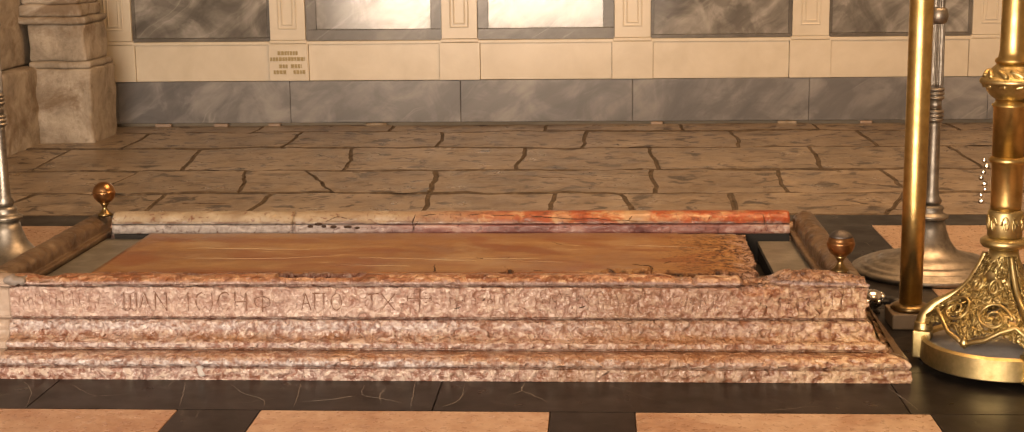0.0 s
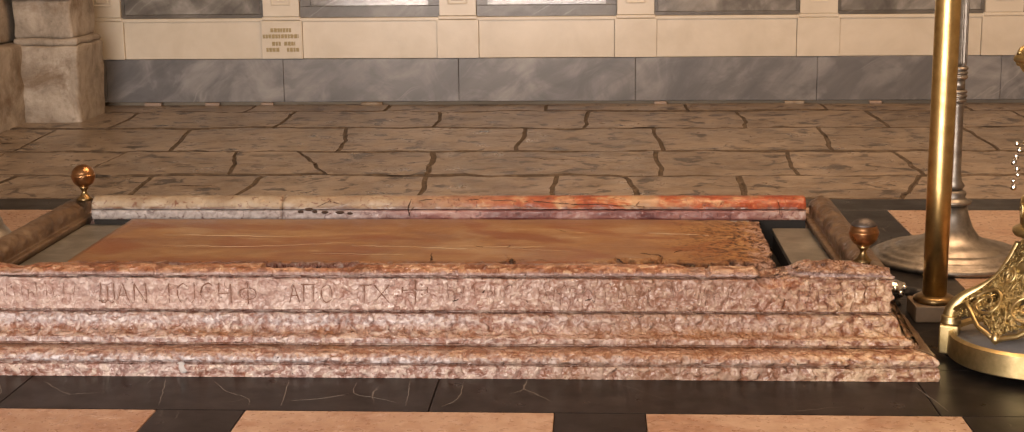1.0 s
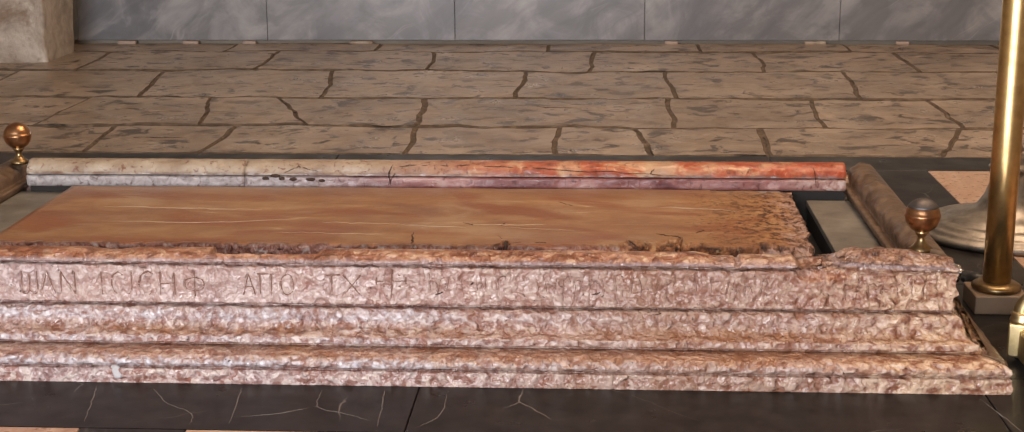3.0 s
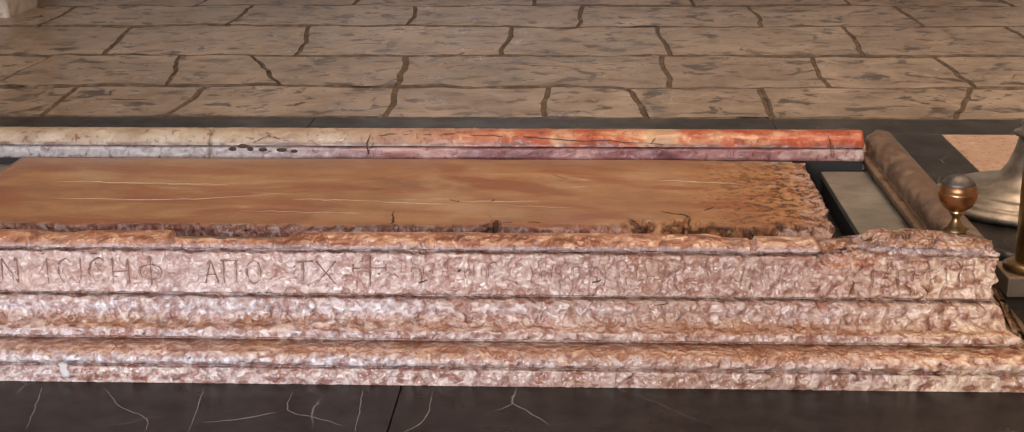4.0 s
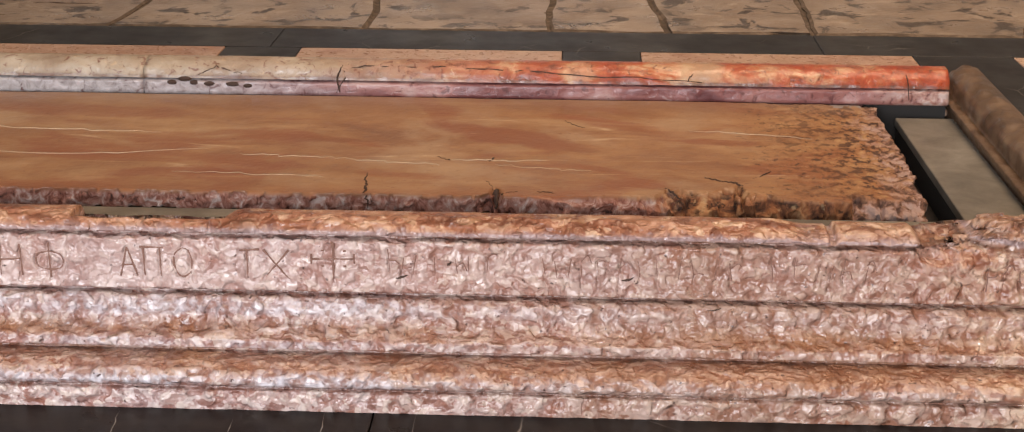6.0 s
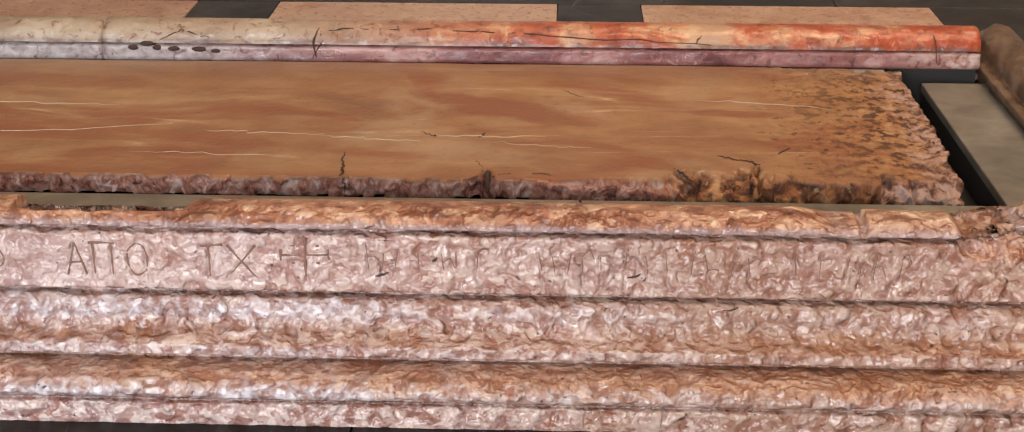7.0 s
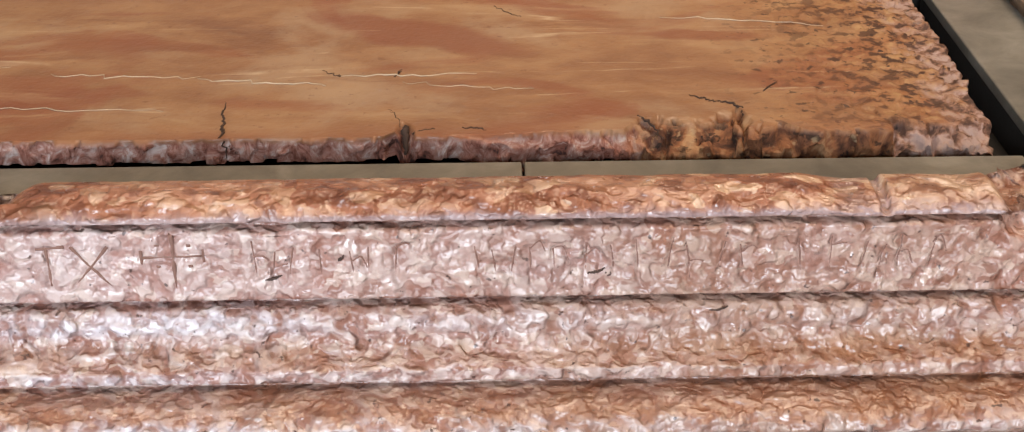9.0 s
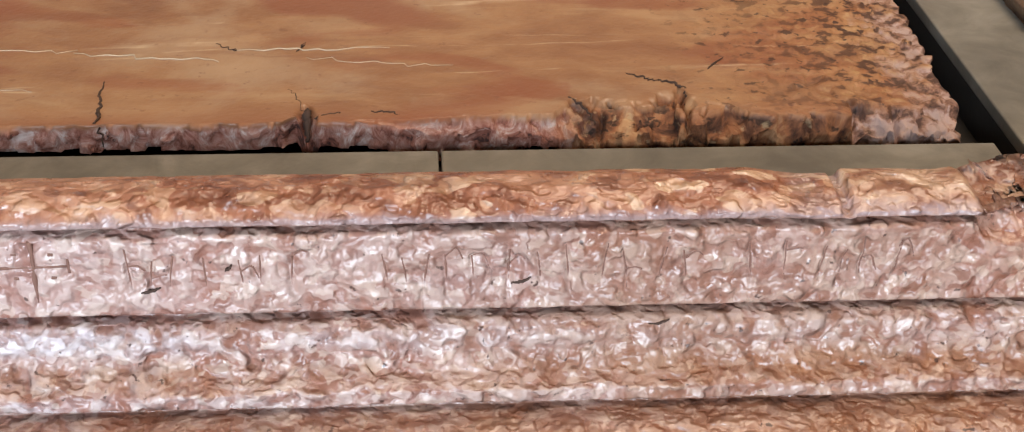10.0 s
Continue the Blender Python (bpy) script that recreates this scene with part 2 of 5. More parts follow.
def m_back():
    k = Mat("red_rim_breccia")
    x = k.axis(0, k.warped(0.30, 3.0))
    n = k.node("ShaderNodeMapRange")
    k.link(x, n.inputs[0])
    n.inputs[1].default_value, n.inputs[2].default_value = -1.3, 1.0
    u = n.outputs[0]
    fine_n = k.noise(42, 4, 0.6, 0.8)
    c = k.ramp(k.noise(8, 5, 0.6, 0.4), (0.3, (0.23, 0.165, 0.115)), (0.5, (0.32, 0.255, 0.185)), (0.7, (0.42, 0.355, 0.275)))
    warm = k.ramp(u, (0.0, 0.0), (0.25, 0.1), (0.42, 0.7), (0.6, 0.95), (1.0, 1.0))
    blot = k.noise(13, 5, 0.62, 0.6, vec=k.scaled(0.55, 1, 1))
    c = k.mix(warm, c, k.ramp(blot, (0.36, (0.17, 0.030, 0.014)), (0.45, (0.31, 0.058, 0.020)), (0.52, (0.38, 0.125, 0.046)), (0.60, (0.50, 0.32, 0.18))))
    red = k.math("MULTIPLY", k.ramp(u, (0.40, 0.0), (0.55, 0.55), (0.66, 0.25), (0.78, 0.8), (1.0, 0.95)), k.ramp(k.noise(15, 4, 0.62, 0.8), (0.38, 0.15), (0.52, 1.0)))
    c = k.mix(red, c, k.ramp(fine_n, (0.35, (0.17, 0.026, 0.013)), (0.6, (0.36, 0.060, 0.022))))
    c = k.mix(k.ramp(fine_n, (0.62, 0.0), (0.70, 0.45)), c, (0.55, 0.38, 0.23))
    c = k.mix(k.ramp(fine_n, (0.34, 0.8), (0.43, 0.0)), c, (0.13, 0.038, 0.022))
    c = k.mix(k.ramp(k.axis(0, k.warped(0.06, 14)), (0.23, 0.0), (0.26, 0.6), (0.33, 0.6), (0.37, 0.0)), c, (0.46, 0.34, 0.205))
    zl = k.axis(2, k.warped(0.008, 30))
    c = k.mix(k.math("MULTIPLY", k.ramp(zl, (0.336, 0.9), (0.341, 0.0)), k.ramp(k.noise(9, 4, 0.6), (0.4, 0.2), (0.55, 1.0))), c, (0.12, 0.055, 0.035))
    return k.done(c, fine_n, 0.006, 0.6, k.ramp(k.noise(30, 4), (0.3, 0.26), (0.7, 0.5)))


def m_back_face():
    k = Mat("purple_rim_breccia")
    x = k.axis(0, k.warped(0.25, 3.0))
    fine_n = k.noise(38, 4, 0.62, 0.8)
    blot = k.noise(8, 5, 0.6, 0.6, vec=k.scaled(0.6, 1, 1.5))
    c = k.ramp(blot, (0.32, (0.105, 0.030, 0.030)), (0.46, (0.20, 0.070, 0.062)), (0.58, (0.29, 0.125, 0.105)), (0.72, (0.42, 0.27, 0.235)))
    n = k.node("ShaderNodeMapRange")
    k.link(x, n.inputs[0])
    n.inputs[1].default_value, n.inputs[2].default_value = -1.7, 1.0
    u = n.outputs[0]
    c = k.mix(k.ramp(u, (0.0, 0.95), (0.25, 0.8), (0.42, 0.0)), c, k.ramp(fine_n, (0.34, (0.19, 0.165, 0.155)), (0.6, (0.37, 0.34, 0.325))))
    c = k.mix(k.ramp(u, (0.90, 0.0), (0.95, 0.75)), c, k.ramp(fine_n, (0.38, (0.24, 0.09, 0.06)), (0.52, (0.42, 0.255, 0.20)), (0.62, (0.52, 0.40, 0.34))))
    c = k.mix(k.ramp(fine_n, (0.34, 0.75), (0.42, 0.0)), c, (0.085, 0.028, 0.026))
    c = k.mix(k.ramp(fine_n, (0.61, 0.0), (0.68, 0.4)), c, (0.46, 0.33, 0.30))
    return k.done(c, fine_n, 0.005, 0.6, k.ramp(k.noise(30, 4), (0.3, 0.28), (0.7, 0.52)))


def m_rail():
    k = Mat("brown_worn_rail", 0.38)
    a = k.noise(7, 6, 0.65, 0.5)
    c = k.ramp(a, (0.3, (0.045, 0.025, 0.014)), (0.5, (0.11, 0.065, 0.038)), (0.68, (0.19, 0.128, 0.08)))
    c = k.mix(k.ramp(k.noise(60, 4, 0.6), (0.55, 0.0), (0.75, 0.5)), c, (0.10, 0.05, 0.025))
    return k.done(c, k.noise(70, 5, 0.6), 0.004, 0.45, k.ramp(a, (0.3, 0.3), (0.7, 0.5)))


def m_slab():
    k = Mat("ochre_slab", 0.4)
    k.b.inputs["Specular IOR Level"].default_value = 0.35
    p = k.warped(0.10, 4)
    s = k.scaled(0.8, 1.05, 1.6, p)
    a = k.noise(3.6, 6, 0.62, 0.8, vec=s)
    c = k.ramp(a, (0.28, (0.145, 0.056, 0.026)), (0.43, (0.225, 0.106, 0.048)), (0.58, (0.295, 0.162, 0.077)), (0.75, (0.39, 0.25, 0.138)))
    c = k.mix(0.35, c, k.ramp(k.noise(20, 5, 0.65, 0.0, vec=k.scaled(0.75, 1.1, 1)), (0.3, (0.20, 0.085, 0.038)), (0.7, (0.40, 0.225, 0.11))))
    red = k.noise(2.6, 4, 0.55, 1.2, vec=k.scaled(0.75, 1.2, 1.0))
    c = k.mix(k.ramp(k.noise(4.5, 5, 0.6, 0.4), (0.52, 0.0), (0.66, 0.55)), c, (0.36, 0.245, 0.15))
    c = k.mix(k.ramp(red, (0.53, 0.0), (0.575, 0.5), (0.66, 0.75)), c, (0.215, 0.068, 0.030))
    streak = k.noise(7.5, 5, 0.62, 0.6, vec=k.scaled(0.28, 1.5, 1.0, p))
    c = k.mix(k.ramp(streak, (0.34, 0.55), (0.45, 0.0)), c, (0.19, 0.078, 0.036))
    c = k.mix(k.ramp(streak, (0.55, 0.0), (0.68, 0.5)), c, (0.40, 0.265, 0.145))
    # rust-red stains lying slantwise across the slab
    sx, sy = k.axis(0, k.warped(0.10, 7)), k.axis(1, k.warped(0.10, 7))
    for cx, cy, rx, ry, turn, amount in ((-0.20, 6.23, 0.25, 0.065, -0.42, 0.75), (0.31, 6.21, 0.12, 0.035, -0.1, 0.65), (-0.95, 5.93, 0.16, 0.04, 0.1, 0.5), (-0.72, 5.98, 0.09, 0.03, 0.0, 0.5), (-1.3, 6.4, 0.3, 0.06, -0.1, 0.55), (0.45, 6.02, 0.15, 0.05, 0.2, 0.4)):
        px, py = k.math("SUBTRACT", sx, cx), k.math("SUBTRACT", sy, cy)
        pu = k.math("ADD", k.math("MULTIPLY", px, math.cos(turn) / rx), k.math("MULTIPLY", py, math.sin(turn) / rx))
        pv = k.math("SUBTRACT", k.math("MULTIPLY", py, math.cos(turn) / ry), k.math("MULTIPLY", px, math.sin(turn) / ry))
        far = k.math("ADD", k.math("MULTIPLY", pu, pu), k.math("MULTIPLY", pv, pv))
        c = k.mix(k.ramp(far, (0.45, amount), (1.0, 0.0)), c, (0.20, 0.066, 0.032))
    fleck = k.noise(48, 4, 0.65)
    c = k.mix(k.ramp(fleck, (0.62, 0.0), (0.70, 0.5)), c, (0.14, 0.05, 0.022))
    thin = k.noise(3.4, 2, 0.5, 0.4, vec=k.scaled(0.12, 2.0, 1.0, k.warped(0.05, 3.0)))
    broken = k.ramp(k.noise(5, 4, 0.6), (0.54, 0.0), (0.62, 0.7))
    c = k.mix(k.math("MULTIPLY", k.ramp(thin, (0.494, 0.0), (0.5, 1.0), (0.506, 0.0)), broken), c, (0.52, 0.39, 0.25))
    # honeycombed, stained end of the slab
    x = k.axis(0, k.warped(0.16, 8))
    n = k.node("ShaderNodeMapRange")
    k.link(x, n.inputs[0])
    n.inputs[1].default_value, n.inputs[2].default_value = 0.30, 0.74
    end = n.outputs[0]
    pits = k.noise(44, 3, 0.58, 0.3, vec=k.scaled(0.85, 1, 1))
    nick = k.noise(52, 3, 0.55, 0.2, vec=k.scaled(0.85, 1.0, 1, k.warped(0.02, 20)))
    pitm = k.math("MULTIPLY", k.math("MAXIMUM", k.ramp(nick, (0.35, 1.0), (0.39, 0.0)), k.math("MULTIPLY", k.ramp(pits, (0.40, 0.95), (0.46, 0.0)), end)), k.ramp(end, (0.0, 0.0), (0.25, 0.8), (0.8, 1.0)))
    c = k.mix(k.math("MULTIPLY", end, 0.5), c, k.ramp(k.noise(16, 4, 0.6), (0.36, (0.18, 0.066, 0.018)), (0.52, (0.29, 0.125, 0.036)), (0.66, (0.40, 0.235, 0.095))))
    c = k.mix(k.math("MULTIPLY", k.ramp(pits, (0.56, 0.0), (0.66, 0.6)), end), c, (0.40, 0.25, 0.11))
    c = k.mix(k.math("MULTIPLY", k.ramp(pits, (0.40, 0.85), (0.50, 0.0)), k.ramp(end, (0.2, 0.0), (0.9, 1.0))), c, (0.095, 0.034, 0.013))
    c = k.mix(pitm, c, (0.040, 0.014, 0.007))
    yy = k.axis(1, k.warped(0.05, 9))
    near = k.node("ShaderNodeMapRange")
    k.link(yy, near.inputs[0])
    near.inputs[1].default_value, near.inputs[2].default_value = 5.78, 5.86
    c = k.mix(k.ramp(near.outputs[0], (0.0, 0.7), (1.0, 0.0)), c, (0.23, 0.085, 0.040))
    back = k.node("ShaderNodeMapRange")
    k.link(yy, back.inputs[0])
    back.inputs[1].default_value, back.inputs[2].default_value = 6.40, 6.56
    c = k.mix(k.ramp(back.outputs[0], (0.0, 0.0), (1.0, 0.55)), c, (0.20, 0.125, 0.08))
    z = k.axis(2, k.warped(0.01, 30))
    side = k.ramp(z, (0.278, 1.0), (0.2855, 0.0))
    rough_side = k.ramp(k.noise(30, 5, 0.7, 1.2, vec=k.scaled(1.0, 1, 0.7)), (0.34, (0.05, 0.022, 0.017)), (0.43, (0.24, 0.088, 0.058)), (0.53, (0.37, 0.20, 0.155)), (0.66, (0.58, 0.47, 0.42)))
    crag = k.noise(21, 4, 0.6, 0.8, vec=k.scaled(1.1, 1, 0.7))
    crumb = k.ramp(crag, (0.36, (0.040, 0.015, 0.008)), (0.45, (0.115, 0.043, 0.018)), (0.54, (0.225, 0.090, 0.036)), (0.66, (0.36, 0.205, 0.10)))
    crumb = k.mix(k.ramp(pits, (0.36, 0.85), (0.43, 0.0)), crumb, (0.022, 0.011, 0.007))
    crumb = k.mix(k.ramp(k.noise(34, 4, 0.6, 0.5), (0.58, 0.0), (0.66, 0.5)), crumb, (0.44, 0.31, 0.17))
    crumb = k.mix(k.ramp(k.axis(0), (0.572, 0.0), (0.578, 0.8)), crumb, k.ramp(pits, (0.38, (0.08, 0.040, 0.028)), (0.48, (0.24, 0.135, 0.10)), (0.58, (0.40, 0.29, 0.255))))
    rough_side = k.mix(k.ramp(x, (0.12, 0.0), (0.20, 1.0)), rough_side, crumb)
    rough_side = k.mix(k.ramp(k.noise(24, 4, 0.6, 0.8), (0.31, 0.9), (0.36, 0.0)), rough_side, (0.016, 0.009, 0.007))
    c = k.mix(side, c, rough_side)
    h = k.mix(k.math("MULTIPLY", k.math("MAXIMUM", end, side), 0.7), k.ramp(k.noise(60, 3, 0.5), (0.0, 0.4), (1.0, 0.6)), pits)
    return k.done(c, h, 0.012, 0.6, k.mix(k.math("MAXIMUM", side, k.math("MULTIPLY", end, 0.85)), k.ramp(a, (0.3, 0.30), (0.7, 0.46)), (0.8, 0.8, 0.8)))


def m_strip():
    k = Mat("cream_strip", 0.45)
    a = k.noise(9, 6, 0.65, 0.5)
    c = k.ramp(a, (0.3, (0.095, 0.085, 0.070)), (0.55, (0.165, 0.150, 0.124)), (0.75, (0.235, 0.216, 0.182)))
    return k.done(c, k.noise(80, 4), 0.002, 0.3)


def m_black():
    k = Mat("black_marble", 0.3)
    k.b.inputs["Specular IOR Level"].default_value = 0.13
    v = k.cells(2.9, k.warped(0.07, 7.0), "DISTANCE_TO_EDGE")
    gate = k.ramp(k.noise(3.0, 3), (0.54, 0.0), (0.66, 0.7))
    c = k.ramp(k.noise(14, 5, 0.6), (0.35, (0.008, 0.007, 0.007)), (0.7, (0.022, 0.019, 0.018)))
    c = k.mix(k.math("MULTIPLY", k.ramp(v, (0.0, 1.0), (0.009, 0.0)), gate), c, (0.24, 0.22, 0.20))
    return k.done(c, k.noise(40, 4), 0.001, 0.2, k.ramp(k.noise(6, 5), (0.3, 0.26), (0.7, 0.42)))


def m_tile():
    k, c, h, r, lump, dab = breccia("peach_tile", (0.46, 0.32, 0.235), (0.41, 0.255, 0.175), (0.34, 0.18, 0.115), 0.5, 0.4, rough=0.3)
    c = k.mix(0.5, c, k.mix(k.random(), (0.36, 0.205, 0.135), (0.46, 0.325, 0.235)))
    rub = k.noise(2.4, 5, 0.65, 0.4)
    c = k.mix(k.ramp(rub, (0.52, 0.0), (0.62, 0.6)), c, k.ramp(k.noise(24, 4, 0.6), (0.36, (0.20, 0.075, 0.040)), (0.62, (0.38, 0.20, 0.125))))
    return k.done(c, h, 0.001, 0.2, r)


def m_paver():
    k = Mat("worn_paver", 0.4)
    c = k.ramp(k.noise(3.5, 6, 0.65, 0.3), (0.3, (0.155, 0.112, 0.080)), (0.52, (0.285, 0.214, 0.157)), (0.75, (0.40, 0.315, 0.243)))
    c = k.mix(k.math("MULTIPLY", k.random(), 0.45), c, (0.15, 0.108, 0.073))
    c = k.mix(k.ramp(k.noise(1.1, 4, 0.6), (0.5, 0.0), (0.66, 0.55)), c, (0.44, 0.352, 0.272))
    pit = k.noise(9.0, 6, 0.68, 0.7, vec=k.scaled(0.75, 0.8, 1))
    gate = k.ramp(k.noise(1.3, 4, 0.6), (0.34, 0.25), (0.48, 1.0))
    m = k.math("MULTIPLY", k.ramp(pit, (0.425, 1.0), (0.452, 0.0)), gate)
    scab = k.math("MULTIPLY", k.ramp(k.noise(5.0, 6, 0.7, 0.5), (0.56, 0.0), (0.64, 0.6)), gate)
    c = k.mix(scab, c, (0.44, 0.36, 0.285))
    c = k.mix(m, c, (0.055, 0.036, 0.023))
    h = k.mix(0.5, pit, k.noise(45, 5, 0.6))
    return k.done(c, h, 0.012, 0.45, k.ramp(k.noise(5, 5, 0.6), (0.3, 0.24), (0.7, 0.46)))


def m_joint():
    k = Mat("dirt_joint", 0.8)
    return k.done(k.ramp(k.noise(20, 5, 0.6), (0.3, (0.055, 0.038, 0.025)), (0.5, (0.105, 0.074, 0.050)), (0.7, (0.21, 0.158, 0.114))), k.noise(60), 0.006, 0.6)


def m_grey_marble(name, dark, light, rough, ior=1.5):
    k = Mat(name, rough)
    k.b.inputs["IOR"].default_value = ior
    v = k.warped(0.25, 1.6)
    n = k.node("ShaderNodeMapping")
    n.vector_type = "TEXTURE"
    n.inputs["Rotation"].default_value = (0, radians(-38), 0)
    n.inputs["Scale"].default_value = (2.2, 1.0, 0.42)
    k.link(v, n.inputs["Vector"])
    a = k.noise(1.7, 6, 0.62, 0.7, vec=n.outputs[0])
    c = k.ramp(a, (0.3, dark), (0.52, tuple((p + q) / 2 for p, q in zip(dark, light))), (0.72, light))
    cloud = k.noise(2.6, 5, 0.6, 0.8)
    c = k.mix(k.ramp(cloud, (0.42, 0.55), (0.54, 0.0)), c, tuple(v * 0.8 for v in dark))
    c = k.mix(k.ramp(cloud, (0.56, 0.0), (0.70, 0.5)), c, tuple(v * 1.25 for v in light))
    f = k.noise(1.1, 3, 0.5, 0.6, vec=n.outputs[0])
    c = k.mix(k.math("MULTIPLY", k.ramp(f, (0.492, 0.0), (0.5, 0.3), (0.508, 0.0)), k.ramp(k.noise(1.4, 2), (0.5, 0.0), (0.6, 1.0))), c, (0.5, 0.5, 0.48))
    return k.done(c, k.noise(5, 4, 0.6), 0.006, 0.10)


def m_cream():
    k = Mat("cream_marble", 0.3)
    c = k.ramp(k.noise(2.5, 6, 0.6, 0.4), (0.3, (0.62, 0.56, 0.46)), (0.7, (0.76, 0.70, 0.60)))
    return k.done(c, k.noise(40, 4), 0.001, 0.15)


def m_pier():
    k = Mat("aged_limestone", 0.65)
    c = k.ramp(k.noise(4, 6, 0.68, 0.4), (0.3, (0.20, 0.165, 0.128)), (0.5, (0.39, 0.33, 0.268)), (0.7, (0.54, 0.475, 0.405)))
    c = k.mix(k.ramp(k.noise(16, 5, 0.6), (0.6, 0.0), (0.75, 0.5)), c, (0.12, 0.085, 0.055))
    c = k.mix(k.ramp(k.noise(2.2, 5, 0.65, 0.6), (0.48, 0.0), (0.60, 0.75)), c, (0.17, 0.105, 0.058))
    return k.done(c, k.noise(25, 6, 0.65), 0.016, 0.6)


def m_plaster():
    k = Mat("sooty_plaster", 0.8)
    c = k.ramp(k.noise(1.2, 6, 0.6), (0.3, (0.26, 0.21, 0.16)), (0.7, (0.40, 0.34, 0.27)))
    return k.done(c, k.noise(20, 5), 0.01, 0.3)


def metal(name, dark, light, rough, scale=18):
    k = Mat(name, rough, 1.0)
    a = k.noise(scale, 5, 0.6)
    return k.done(k.ramp(a, (0.3, dark), (0.65, light)), k.noise(scale * 4, 3), 0.001, 0.12, k.ramp(a, (0.3, rough + 0.12), (0.7, rough)))


def cast_gilt():
    """Gilt casting with chased leaf ribs, darker and duller in the low places."""
    k = Mat("chased_gilt", 0.36, 1.0)
    rib = k.noise(34, 2.5, 0.5, 2.2)
    c = k.ramp(rib, (0.36, (0.20, 0.13, 0.05)), (0.50, (0.46, 0.345, 0.155)), (0.64, (0.68, 0.54, 0.29)))
    return k.done(c, k.ramp(rib, (0.36, 0.0), (0.47, 0.35), (0.53, 0.8), (0.64, 1.0)), 0.010, 0.8, k.ramp(rib, (0.36, 0.55), (0.6, 0.30)))


def plain(name, colour, rough=0.6):
    k = Mat(name, rough)
    return k.done(k.mix(k.noise(30, 4), tuple(v * 0.75 for v in colour), tuple(v * 1.15 for v in colour)), k.noise(60), 0.002, 0.3)


FRONT, BACK, BACKF, RAIL, SLAB, STRIP = m_front(), m_back(), m_back_face(), m_rail(), m_slab(), m_strip()
BLACK, TILE, PAVER, JOINT, CREAM, PIER, PLASTER = m_black(), m_tile(), m_paver(), m_joint(), m_cream(), m_pier(), m_plaster()
SKIRT = m_grey_marble("grey_skirting", (0.14, 0.145, 0.16), (0.33, 0.33, 0.335), 0.3)
PANEL = m_grey_marble("grey_panel", (0.10, 0.096, 0.092), (0.46, 0.45, 0.43), 0.13, 1.85)
PANEL_EDGE = m_grey_marble("grey_panel_edge", (0.10, 0.092, 0.085), (0.19, 0.178, 0.162), 0.25)
BRASS = metal("polished_brass", (0.46, 0.29, 0.115), (0.70, 0.49, 0.22), 0.3)
CAST = cast_gilt()
GILT = metal("gilt_bronze", (0.36, 0.265, 0.12), (0.64, 0.50, 0.27), 0.36)
OLD_BRASS = metal("tarnished_brass", (0.15, 0.095, 0.045), (0.36, 0.25, 0.125), 0.3)
COPPER = metal("worn_copper", (0.24, 0.105, 0.048), (0.49, 0.26, 0.13), 0.26)
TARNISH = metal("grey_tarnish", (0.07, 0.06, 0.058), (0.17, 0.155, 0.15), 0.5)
SILVER = metal("dull_silver", (0.20, 0.18, 0.16), (0.42, 0.385, 0.34), 0.4)
BRIGHT = metal("bright_silver", (0.55, 0.54, 0.52), (0.85, 0.84, 0.82), 0.12)
GREYTOP = plain("grey_base_plate", (0.30, 0.29, 0.29), 0.3)
PLINTH = plain("brown_stone_block", (0.20, 0.135, 0.085), 0.5)
CARVE = plain("carved_stroke", (0.17, 0.082, 0.056), 0.8)
INK = plain("dull_gilt_letters", (0.42, 0.33, 0.17), 0.6)
CRACK = plain("dark_crack", (0.045, 0.022, 0.013), 0.85)
VEIN = plain("white_vein", (0.42, 0.31, 0.20), 0.45)
CEMENT = plain("grey_mortar", (0.23, 0.20, 0.185), 0.7)
PALE = plain("pale_marble", (0.38, 0.29, 0.24), 0.45)
ASH = plain("pale_grey_vein", (0.15, 0.14, 0.13), 0.5)
SOOT = plain("matt_black", (0.012, 0.011, 0.011), 0.5)
CHALK = plain("white_mortar", (0.44, 0.41, 0.40), 0.7)
# near-black that stands in for shade in the gaps round the slab
GAP_SHADE = plain("gap_shade_black", (0.022, 0.018, 0.015), 0.85)


# ---- mesh helpers ----
def thing(name, loc, label, category, group="", kind=""):
    ob = new(name)
    ob.location = loc
    ob.empty_display_size = 0.1
    return tagged(ob, label, category, group, kind)


def home(ob):
    p = Vector(ob.location)
    return p + ob.matrix_parent_inverse.translation + home(ob.parent) if ob.parent else p


def put_mesh(name, verts, faces, mat, parent=None, label="", smooth=False, local=False):
    """One mesh object; in world coordinates unless local."""
    me = bpy.data.meshes.new(name)
    me.from_pydata([tuple(v) for v in verts], [], faces)
    me.materials.append(mat)
    bm = bmesh.new()
    bm.from_mesh(me)
    bmesh.ops.recalc_face_normals(bm, faces=bm.faces)
    bm.to_mesh(me)
    bm.free()
    if smooth:
        me.shade_smooth()
    ob = new(name, me)
    if parent:
        ob.parent = parent
        if not local:
            ob.matrix_parent_inverse = Matrix.Translation(-home(parent))
    if label:
        tagged(ob, label)
    return ob


